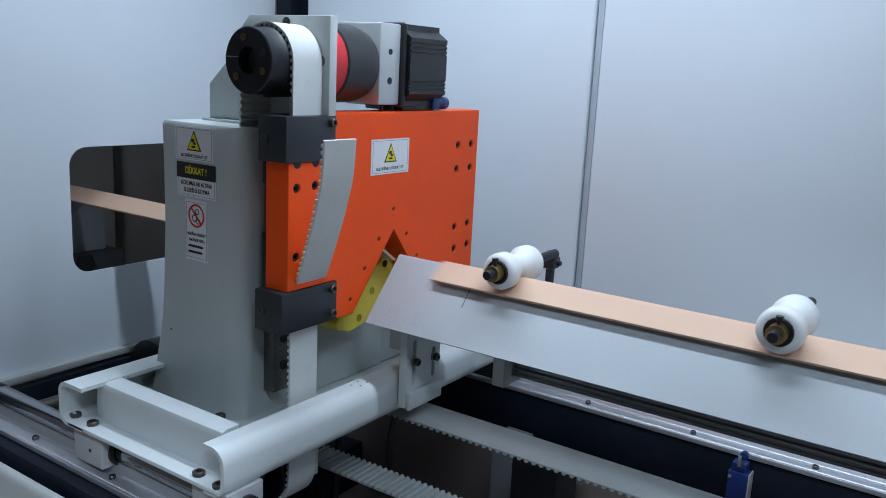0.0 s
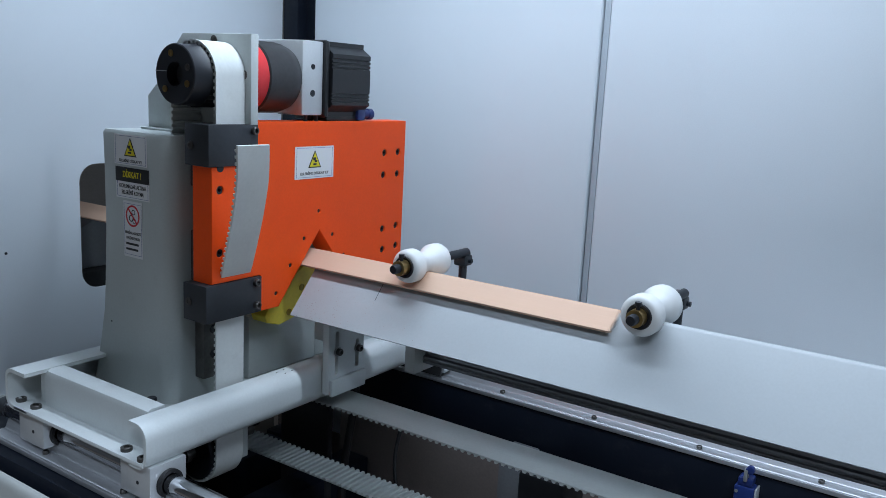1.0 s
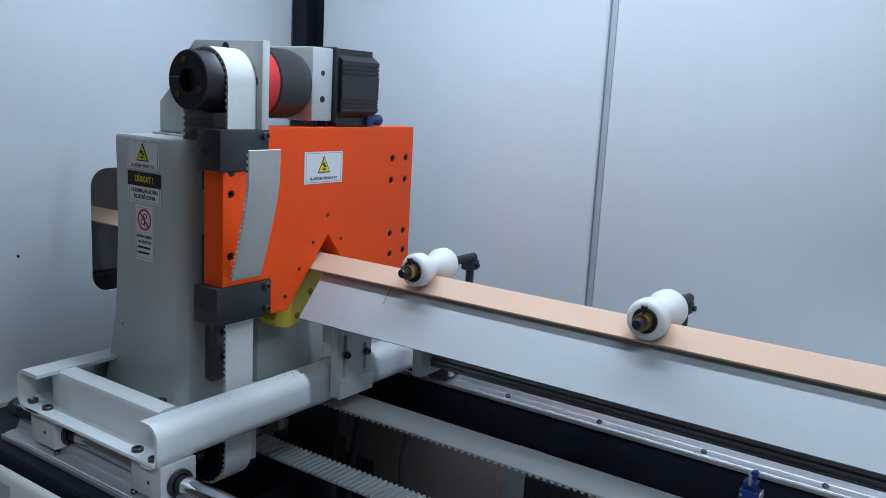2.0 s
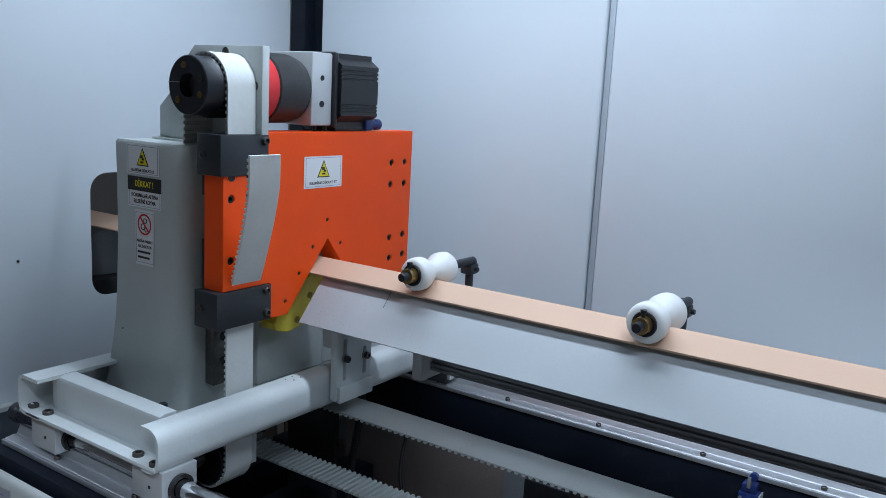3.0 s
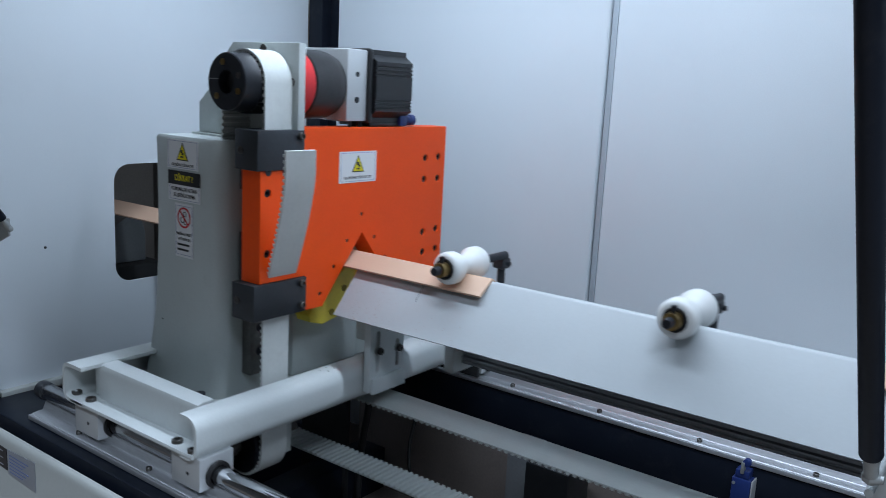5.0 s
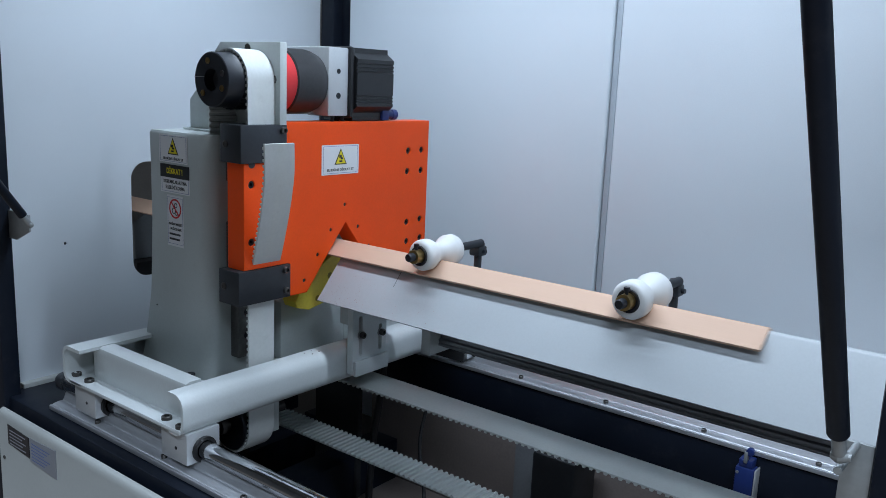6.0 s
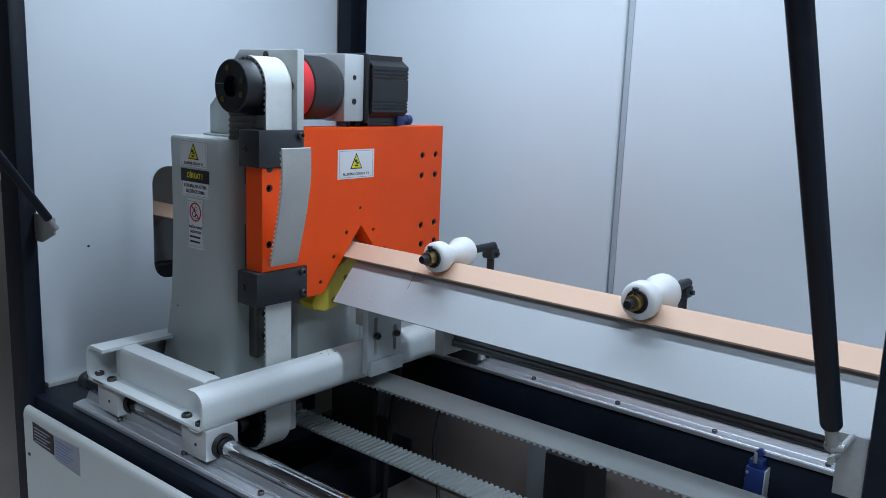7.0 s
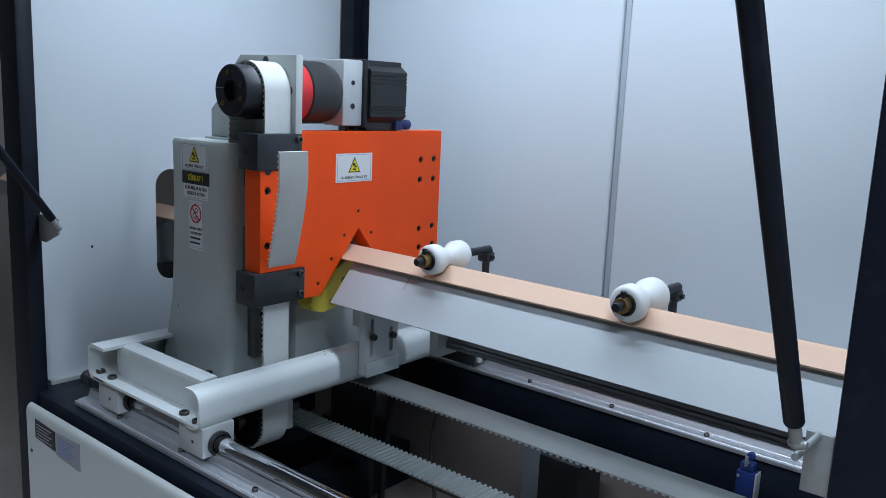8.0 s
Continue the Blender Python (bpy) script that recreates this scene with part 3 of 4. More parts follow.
bm = bmesh.new()
strip(bm, ring_outer + ring_outer[:1], circle(0, 0.022, 0.0145, 32) + circle(0, 0.022, 0.0145, 32)[:1], "z", 0, 0.0003)
bmesh.ops.transform(bm, matrix=up, verts=bm.verts)
part("prohibition_ring", bm, SIGNRED, tower, "red prohibition ring")
for cu, cv, r in ((-0.004, 0.018, 0.0055), (0.004, 0.014, 0.0042), (0.002, 0.028, 0.0045)):
    bm = bmesh.new()
    strip(bm, circle(cu, cv, r, 18) + circle(cu, cv, r, 18)[:1], circle(cu, cv, r * 0.72, 18) + circle(cu, cv, r * 0.72, 18)[:1], "z", 0, 0.0003)
    bmesh.ops.transform(bm, matrix=up, verts=bm.verts)
    part("gear_drawing", bm, INK, tower)
flat("prohibition_bar", [(-0.0115, 0.0318), (-0.0095, 0.0338), (0.0115, 0.0122), (0.0095, 0.0102)], 0.0003, up @ Matrix.Translation((0, 0, 0.0004)), SIGNRED, tower)
for k, text in enumerate(("MAKİNA HAREKET", "HALİNDEYKEN")):
    writing(text, 0.0064, (0.040, 0.034)[k], up @ Matrix.Translation((0, -0.006 - 0.0088 * k, 0)), INK, tower)
for k in (2, 3):
    flat("print_line", rounded(-0.0185, 0.0185 - 0.002 * k, -0.0081 - 0.0088 * k, -0.0046 - 0.0088 * k, 0.001, 2), 0.0002, up, INK, tower)

# ---- cutting head ----
head = thing("cutting_head", (-0.842, 1.17, 1.182), "bright orange cutting head with a V notch and black brackets", "cutting head")
HX = -0.8225
outline = [(1.0395, 1.182), (1.081, 1.182), (1.176, 1.301), (1.271, 1.182), (1.411, 1.182), (1.411, 1.486), (1.0295, 1.486), (1.0295, 1.4200), (0.941, 1.4200), (0.941, 1.2420), (1.0395, 1.2420)]
big = [(1.349, 1.427), (1.390, 1.4275), (1.348, 1.386), (1.390, 1.386), (1.351, 1.283), (1.392, 1.2855), (1.353, 1.243), (1.394, 1.246), (0.957, 1.385), (0.957, 1.289), (0.993, 1.386)]
small = [(1.174, 1.334), (1.139, 1.290), (1.210, 1.289), (1.107, 1.248), (1.075, 1.205), (1.241, 1.248), (1.272, 1.207)]
plate("orange_plate", outline, [circle(u, v, 0.0066, 18) for u, v in big] + [circle(u, v, 0.0036, 14) for u, v in small], 0.043, Matrix.Translation((HX - 0.0195, 0, 0)) @ FACE_X, ORANGE, head, "orange painted thick steel plate")
for u, v in big:
    part("sunk_bolt", lathe(bmesh.new(), [(0, 0.0062), (0.012, 0.0062), (0.012, 0.0034), (0.006, 0.003)], (HX - 0.0125, u, v), "x", 14), BLACK, head)
for u in (0.957, 0.993):
    part("sunk_bolt", tube(bmesh.new(), (HX + 0.0022, u, 1.4185), "x", 0.0064, 0.0008, 16), BLACK, head)
# black fills give the small holes their inner shade as a colour
for u, v in small:
    part("hole_shade_fill", tube(bmesh.new(), (HX - 0.0150, u, v), "x", 0.0034, 0.03, 12), BLACK, head)
for z0, z1, y0, y1, bolts in ((1.183, 1.2415, 0.927, 1.0390, ((1.026, 1.233), (1.027, 1.196))), (1.4205, 1.4825, 0.932, 1.0290, ((1.019, 1.473),))):
    clamp = part("belt_bracket", box(bmesh.new(), -0.870, -0.8165, y0, y1, z0, z1, 0.0015), BLOCK, head, "black anodised belt bracket")
    for y, z in bolts:
        socket_bolt((-0.8165, y, z), "+x", 0.0062, 0.007, clamp)
    socket_bolt((-0.856, y0, z0 + 0.030), "-y", 0.0062, 0.002, clamp)
for y in (0.990, 1.330):
    for z in (1.236, 1.385):
        part("guide_block", box(bmesh.new(), -0.8835, -0.8655, y - 0.038, y + 0.030, z, z + 0.082, 0.003), BLACK, head, "black guide block")
# loose end of the toothed belt, sprung out above the lower bracket
loose = [(-0.832, 1.2360), (-0.8267, 1.2430), (-0.8111, 1.2679), (-0.7904, 1.3034), (-0.7686, 1.3423), (-0.7516, 1.3753), (-0.7372, 1.4055), (-0.728, 1.4312), (-0.719, 1.4613)]


def smooth_line(points, n):
    out = []
    for i in range(len(points) - 1):
        p = [Vector(points[max(0, min(len(points) - 1, i + k))]) for k in (-1, 0, 1, 2)]
        for k in range(n):
            t = k / n
            out.append(tuple(0.5 * ((2 * p[1]) + (p[2] - p[0]) * t + (2 * p[0] - 5 * p[1] + 4 * p[2] - p[3]) * t * t + (3 * p[1] - p[0] - 3 * p[2] + p[3]) * t ** 3)))
    return out + [tuple(points[-1])]


def belt_teeth(bm, line, thick, y0, y1, pitch=0.0085, side=1):
    """Small teeth along one side of a belt, whose line lies in x and z."""
    run, need = 0.0, pitch / 2
    for (u0, v0), (u1, v1) in zip(line, line[1:]):
        d = math.hypot(u1 - u0, v1 - v0)
        while need <= run + d:
            f = (need - run) / d
            tu, tv = (u1 - u0) / d, (v1 - v0) / d
            nu, nv = -tv * side, tu * side
            cu, cv = u0 + (u1 - u0) * f, v0 + (v1 - v0) * f
            w, h0, h1 = pitch * 0.26, thick * 0.45, thick * 0.5 + 0.0032
            prism(bm, [(cu - tu * w + nu * h0, cv - tv * w + nv * h0), (cu + tu * w + nu * h0, cv + tv * w + nv * h0), (cu + tu * w * 0.7 + nu * h1, cv + tv * w * 0.7 + nv * h1), (cu - tu * w * 0.7 + nu * h1, cv - tv * w * 0.7 + nv * h1)], "y", y0, y1)
            need += pitch
        run += d
    return bm


def leaning(bm):
    """The loose end also leans out of the belt's plane, the more the higher."""
    for v in bm.verts:
        v.co.y -= 0.290 * (v.co.z - 1.2427)
    return bm


end_band = part("belt_end", leaning(bent(bmesh.new(), smooth_line(loose, 6), 0.0028, "y", 0.9615, 1.0205)), BELT, head, "white toothed belt end, sprung outward")
tagged(part("belt_teeth", leaning(belt_teeth(bmesh.new(), smooth_line(loose, 6), 0.0028, 0.9615, 1.0205, 0.0100, 1)), BELT, end_band, smooth=False), kind="stuff")
HF = Matrix.Translation((HX + 0.0022, 0, 0)) @ FACE_X
up = sticker(head, HF @ Matrix.Translation((1.1595, 1.418, 0)), 0.094, 0.054, "white warning sticker with a yellow triangle")
warning_triangle(head, up @ Matrix.Translation((0, 0.005, 0)), 0.031)
writing("ELLERİNE DİKKAT ET", 0.0062, 0.068, up @ Matrix.Translation((0, -0.0185, 0)), INK, head)

# ---- drive on the tower ----
drive = thing("gear_motor", (-0.905, 1.15, 1.4603), "black servo motor with red-ringed gearbox on a grey bracket", "servo motor")
CARRIAGE.append(drive)
PX, PZ, MX, MZ = -0.882, 1.552, -0.8745, 1.556
bracket = [(-0.992, 1.461), (-0.817, 1.461), (-0.817, 1.617), (-0.975, 1.617), (-0.992, 1.600)]
part("mount_plate", prism(bmesh.new(), bracket, "y", 1.0135, 1.0285, 0.0012), GREY, drive, "grey mounting plate")
gusset = [(-1.050, 1.464), (-0.985, 1.464), (-0.985, 1.560), (-1.010, 1.550), (-1.050, 1.515)]
part("gusset", prism(bmesh.new(), gusset, "y", 1.002, 1.0125, 0.001), GREY, drive)
part("foot_plate", box(bmesh.new(), -1.055, -0.95, 0.99, 1.0125, 1.4603, 1.4638, 0.001), GREY, drive)
for x, z in ((-0.900, 1.607), (-0.833, 1.556)):
    part("sunk_bolt", lathe(bmesh.new(), [(0, 0.0075), (-0.001, 0.0072), (-0.001, 0.0045), (-0.0003, 0.004)], (x, 1.0135, z), "y", 16), BOLT, drive)
part("red_ring", lathe(bmesh.new(), [(0, 0.0535), (0.026, 0.0545), (0.027, 0.0535)], (MX, 1.0287, MZ - 0.002), "y", 48), RED, drive, "red painted gearbox ring")
part("gearbox", lathe(bmesh.new(), [(0, 0.0545), (0.002, 0.0570), (0.052, 0.0570), (0.062, 0.0555), (0.073, 0.052)], (MX, 1.0555, MZ - 0.002), "y", 48), GEAR, drive, "dark worn gearbox barrel")
part("flange", box(bmesh.new(), MX - 0.060, MX + 0.0525, 1.1285, 1.178, 1.496, 1.6165, 0.003), ALU, drive, "square aluminium motor flange")
for z, r in ((1.575, 0.0045), (1.532, 0.0055)):
    part("flange_hole", lathe(bmesh.new(), [(0, r), (0.0006, r), (0.0006, r * 0.7), (0.0001, r * 0.6)], (MX + 0.0525, 1.153, z), "x", 16), BLACK, drive)
part("motor_face", box(bmesh.new(), MX - 0.063, MX + 0.0575, 1.1783, 1.1905, MZ - 0.064, MZ + 0.064, 0.006), MOTOR, drive)


def motor_body():
    """A square housing with cut corners and cooling ribs along its length."""
    h, c = 0.0625, 0.017
    outline = [(-h + c, -h), (h - c, -h), (h - c, -h + 0.008), (h - 0.004, -h + c), (h, -h + c + 0.003)]
    for v in (-0.036, -0.030, -0.024):
        outline += [(h, v - 0.0016), (h - 0.0022, v - 0.0012), (h - 0.0022, v + 0.0012), (h, v + 0.0016)]
    for v in (0.020, 0.027, 0.034):
        outline += [(h, v - 0.0016), (h - 0.0022, v - 0.0012), (h - 0.0022, v + 0.0012), (h, v + 0.0016)]
    outline += [(h, h - c - 0.003), (h - 0.004, h - c), (h - c, h - 0.008), (h - c, h), (-h + c, h), (-h + 0.004, h - c), (-h, h - c), (-h, -h + c), (-h + 0.004, -h + c)]
    return prism(bmesh.new(), [(MX + u, MZ + v) for u, v in outline], "y", 1.1906, 1.2885)


part("motor_body", motor_body(), MOTOR, drive, "ribbed black motor housing")
part("rear_cap", lathe(bmesh.new(), [(0, 0.050), (0.013, 0.050), (0.020, 0.043), (0.022, 0.01)], (MX, 1.2885, MZ), "y", 40), MOTOR, drive, "round motor end cap")
part("connector", box(bmesh.new(), MX - 0.03, MX + 0.046, 1.196, 1.284, MZ - 0.0700, MZ - 0.0624, 0.002), MOTOR, drive)
for y in (1.150, 1.176):
    part("connector_leg", tube(bmesh.new(), (MX + 0.040, y, 1.4895), "z", 0.0035, 0.014, 12), BLACK, drive)
plug = lathe(bmesh.new(), [(0, 0.008), (0.012, 0.008), (0.014, 0.010), (0.024, 0.010), (0.027, 0.006)], (MX + 0.044, 1.2905, MZ - 0.058), "y", 18)
part("cable_plug", plug, BLUE, drive, "blue cable plug")
part("plug_socket", box(bmesh.new(), MX + 0.036, MX + 0.052, 1.272, 1.2915, MZ - 0.0685, MZ - 0.048, 0.002), BLUE, drive)

# toothed pulley with its clamping hub
pulley = thing("belt_pulley", (PX, 0.975, PZ), "black toothed belt pulley with a clamping hub", "pulley")
hub = lathe(bmesh.new(), [(0.0, 0.018), (-0.028, 0.018), (-0.028, 0.043), (-0.0265, 0.0445), (0.0, 0.0445), (0.0042, 0.0465)], (PX, 0.953, PZ), "y", 56)
part("hub", hub, BLACK, pulley, "black clamping hub with three screws")
part("bore", tube(bmesh.new(), (PX, 0.948, PZ), "y", 0.0175, 0.012, 28), DARK, pulley)
for a in (20, 105, 225, 335):
    c = (PX + 0.031 * math.cos(radians(a)), 0.925, PZ + 0.031 * math.sin(radians(a)))
    part("hub_screw", lathe(bmesh.new(), [(0, 0.0052), (-0.0012, 0.0052), (-0.0012, 0.0032), (-0.0003, 0.003)], c, "y", 14), BRASS if a != 20 else BOLT, pulley)
part("clamp_slit", box(bmesh.new(), PX - 0.0446, PX - 0.018, 0.9246, 0.926, PZ + 0.0035, PZ + 0.0047), ZINC, pulley)
wheel = bmesh.new()
teeth = []
for k in range(72):
    a = 2 * math.pi * k / 36 / 2
    teeth.append(((0.0478 if k % 2 else 0.0455) * math.cos(a), (0.0478 if k % 2 else 0.0455) * math.sin(a)))
prism(wheel, [(PX + u, PZ + v) for u, v in teeth], "y", 0.9578, 1.012)
part("toothed_wheel", wheel, BLOCK, pulley)

# drive belt: front run, over the pulley, and the back run down into the tower
belt = thing("drive_belt", (PX, 0.98, 1.46), "white toothed drive belt running over the pulley", "belt")
CARRIAGE.append(belt)
R = 0.0510
over = [(PX + R, 1.270), (PX + R, 1.38), (PX + R, 1.50), (PX + R, PZ)] + arc(PX, PZ, R, 0, 180, 24)[1:] + [(PX - R, 1.50), (PX - R, 1.459)]
band = part("upper_belt", bent(bmesh.new(), over, 0.0026, "y", 0.957, 1.013), BELT, belt)
tagged(part("belt_teeth", belt_teeth(bmesh.new(), over, 0.0026, 0.957, 1.013, 0.0100, 1), BELT, band, smooth=False), kind="stuff")
LX, LZ = PX, 0.950
under = [(LX + R, 1.215), (LX + R, 1.0), (LX + R, LZ)] + arc(LX, LZ, R, 0, -180, 24)[1:] + [(LX - R, 1.0)]
band = part("lower_belt", bent(bmesh.new(), under, 0.0026, "y", 0.957, 1.013), BELT, belt)
tagged(part("belt_teeth", belt_teeth(bmesh.new(), under, 0.0026, 0.957, 1.013, 0.0100, -1), BELT, band, smooth=False), kind="stuff")
idler = thing("idler_pulley", (LX, 0.98, LZ), "dark lower idler pulley with oily flange", "pulley")
CARRIAGE.append(idler)
part("wheel", lathe(bmesh.new(), [(-0.026, 0.018), (-0.026, 0.044), (-0.024, 0.0465), (0.03, 0.0465), (0.031, 0.02)], (LX, 0.978, LZ), "y", 40), BLACK, idler)
part("axle", lathe(bmesh.new(), [(0.10, 0.010), (-0.036, 0.010), (-0.036, 0.014), (-0.045, 0.013)], (LX, 0.978, LZ), "y", 20), BOLT, idler)
part("holder", box(bmesh.new(), LX - 0.03, LX + 0.03, 1.03, 1.045, LZ - 0.03, 1.0195, 0.002), GREY, idler)

# ---- tray, rollers, profile ----
RY, RZ = 1.168, 1.2632
tray = thing("profile_tray", (1.8, RY, 1.15), "white sheet metal roof-shaped tray for the profile", "tray")
CARRIAGE.append(tray)
line = [(1.088, 1.170), (RY - 0.0042, RZ - 0.0034), (RY - 0.0018, RZ - 0.0009), (RY, RZ), (RY + 0.0018, RZ - 0.0009), (RY + 0.0042, RZ - 0.0034), (1.248, 1.170)]
part("sheet", bent(bmesh.new(), line, 0.003, "x", -0.800, 4.45), TRAYM, tray, "white painted folded sheet, scuffed at its end")
down = Vector((0, 1.088 - RY + 0.0042, 1.170 - RZ + 0.0034)).normalized()
nrm = Vector((0, down.z, -down.y))


def on_tray(x, s):
    """A place on the tray's front slope, s metres below the ridge."""
    return Vector((x, RY - 0.0042, RZ - 0.0034)) + down * (s - 0.005) + nrm * 0.0019


bm = bmesh.new()
a, b = on_tray(-0.652, 0.030), on_tray(-0.652, 0.064)
w = Vector((0.0005, 0, 0))
bm.faces.new([bm.verts.new(p) for p in (a - w, a + w, b + w, b - w)])
part("scratch", bm, DARK, tray, "short dark scribed line", smooth=False)
rng = random.Random(4)
bm = bmesh.new()
for k in range(150):
    x = -0.795 + abs(rng.gauss(0, 0.10))
    s = 0.122 - abs(rng.gauss(0, 0.030))
    r = rng.uniform(0.00025, 0.0009)
    c = on_tray(x, max(s, 0.03))
    n = 6
    bm.faces.new([bm.verts.new(c + Vector((1, 0, 0)) * r * rng.uniform(0.6, 1.6) * math.cos(2 * math.pi * j / n) + down * r * rng.uniform(0.6, 1.2) * math.sin(2 * math.pi * j / n)) for j in range(n)])
tagged(part("scuff_marks", bm, material("rusty_scuff", (0.40, 0.35, 0.335), 0.6, vary=0.2), tray, "small rusty scuffs", smooth=False), kind="stuff")
part("stiffener", box(bmesh.new(), -0.745, 4.4, 1.150, 1.190, 1.150, 1.200, 0.003), GREY, tray)
part("tray_bracket", box(bmesh.new(), -0.790, -0.766, 1.135, 1.215, 1.120, 1.1695, 0.002), GREY, tray)
part("hanger_block", box(bmesh.new(), -0.612, -0.592, 1.156, 1.232, 1.0985, 1.1495, 0.002), LIGHT, tray, "light grey hanger block")
ext = [(1.179, 1.113), (1.183, 1.113), (1.184, 1.1145), (1.214, 1.1145), (1.219, 1.113), (1.219, 1.1495), (1.179, 1.1495), (1.179, 1.136), (1.184, 1.1345), (1.184, 1.1265), (1.179, 1.125), (1.179, 1.1205), (1.181, 1.1195), (1.181, 1.1180), (1.179, 1.117)]
part("support_bar", prism(bmesh.new(), ext, "x", -0.5915, 4.4, 0.0004), BARGREY, tray, "dark grooved support bar")
for x in (1.0, 2.6, 4.2):
    part("tray_leg", box(bmesh.new(), x, x + 0.04, 1.180, 1.216, 0.99, 1.1125, 0.002), GREY, tray)


def roller(x, z, r, label):
    """A white V-grooved roller on a black shaft, held by an arm and an upright post behind the tray."""
    ob = thing("pressure_roller", (x, 1.296, 1.16), label, "roller", "rollers over the tray")
    g = 0.0165
    prof = [(-0.047, r * 0.62), (-0.047, r - 0.0075), (-0.0462, r - 0.0045), (-0.0443, r - 0.0018), (-0.041, r - 0.0003), (-0.037, r), (-0.026, r), (-0.022, r - 0.0015), (-0.018, r - 0.004), (-0.004, g), (0.004, g), (0.018, r - 0.004), (0.022, r - 0.0015), (0.026, r), (0.037, r), (0.041, r - 0.0003), (0.0443, r - 0.0018), (0.0462, r - 0.0045), (0.047, r - 0.0075), (0.047, r * 0.62)]
    part("wheel", lathe(bmesh.new(), prof, (x, RY, z), "y", 48), NYLON, ob, "white nylon wheel with a V groove")
    part("shaft", lathe(bmesh.new(), [(-0.076, 0.006), (-0.074, 0.0072), (0.128, 0.0072)], (x, RY, z), "y", 24), BLACK, ob)
    part("bearing", lathe(bmesh.new(), [(-0.0475, 0.010), (-0.0495, 0.0165), (-0.0465, 0.0175)], (x, RY, z), "y", 28), BLACK, ob)
    part("collar", lathe(bmesh.new(), [(-0.0635, 0.0075), (-0.0635, 0.0115), (-0.050, 0.0118), (-0.048, 0.0118)], (x, RY, z), "y", 28), BRASS, ob, "brass collar")
    part("set_screw", lathe(bmesh.new(), [(0.010, 0.0025), (0.0165, 0.0025), (0.0165, 0.0045), (0.0215, 0.0045)], (x + 0.001, RY - 0.0565, z), "z", 12), BLACK, ob)
    part("arm", box(bmesh.new(), x - 0.018, x + 0.006, 1.283, 1.308, z - 0.024, z - 0.005, 0.004), BLOCK, ob, "black clamp arm")
    part("post", tube(bmesh.new(), (x - 0.006, 1.296, (z - 0.012 + 1.165) / 2), "z", 0.0070, z - 0.012 - 1.165, 20), BLOCK, ob)
    part("post_cap", lathe(bmesh.new(), [(0, 0.012), (0.004, 0.012), (0.0045, 0.008), (0.008, 0.008)], (x - 0.006, 1.296, z - 0.0055), "z", 18), BLOCK, ob)
    part("clamp_screw", tube(bmesh.new(), (x + 0.0085, 1.296, z - 0.0145), "x", 0.0040, 0.006, 12), BLACK, ob)
    part("foot", box(bmesh.new(), x - 0.02, x + 0.02, 1.235, 1.315, 1.150, 1.166, 0.002), GREY, ob)
    CARRIAGE.append(ob)
    return ob


roller(-0.5940, 1.2805, 0.0262, "white grooved roller pressing the profile near the cutting head")
roller(-0.2170, 1.2775, 0.0278, "white grooved roller pressing the profile on the tray")


def angle_profile(x0, x1, label):
    """A cardboard corner profile, ridge up, 45 mm legs at a right angle, its ridge slightly rounded."""
    ob = thing("corner_profile", (x0, RY, 1.235), label, "cardboard profile", "profiles fed through the machine")
    top, out, drop = RZ + 0.0052, 0.0335, 0.0240
    front = [(RY - out, top - drop), (RY - 0.004, top - 0.0041), (RY - 0.0018, top - 0.0024), (RY, top - 0.0017)]
    back = [(RY, top - 0.0017), (RY + 0.0018, top - 0.0024), (RY + 0.004, top - 0.0041), (RY + out, top - drop)]
    part("front_leg", bent(bmesh.new(), front, 0.0038, "x", x0, x1), CARD, ob)
    part("back_leg", bent(bmesh.new(), back, 0.0038, "x", x0, x1), CARD, ob)
    return ob


LENGTH = 1.94
piece_out = angle_profile(-0.535, -0.535 + LENGTH, "tan cardboard corner profile already cut, leaving on the tray")
piece_fed = angle_profile(-0.655 - LENGTH, -0.655, "tan cardboard corner profile fed through the notch")
stock = angle_profile(-0.655 - LENGTH - 3.2, -0.656 - LENGTH, "long tan cardboard corner profile coming in through the opening")

# ---- carriage drive belts below ----
lower = thing("carriage_belt_upper", (1.5, 1.20, 0.985), "off-white toothed carriage belt, upper run", "belt", "carriage belts")
part("band", box(bmesh.new(), -1.03, 3.0, 1.176, 1.253, 0.9880, 0.9905, 0.0004), BELTLOW, lower)
bm = bmesh.new()
for k in range(300):
    x = -0.90 + 0.0125 * k
    prism(bm, [(x - 0.0035, 0.9882), (x + 0.0035, 0.9882), (x + 0.0022, 0.9845), (x - 0.0022, 0.9845)], "y", 1.176, 1.253)
tagged(part("belt_teeth", bm, BELTLOW, lower, smooth=False), kind="stuff")
returned = thing("carriage_belt_lower", (1.5, 1.21, 0.85), "grey toothed carriage belt, lower run, teeth up", "belt", "carriage belts")
part("band", box(bmesh.new(), -1.30, 2.9, 1.170, 1.235, 0.8460, 0.8485, 0.0004), BELTLOW, returned)
bm = bmesh.new()
for k in range(300):
    x = -1.295 + 0.0125 * k
    prism(bm, [(x - 0.0035, 0.8483), (x + 0.0035, 0.8483), (x + 0.0022, 0.852), (x - 0.0022, 0.852)], "y", 1.170, 1.235)
tagged(part("belt_teeth", bm, BELTLOW, returned, smooth=False), kind="stuff")
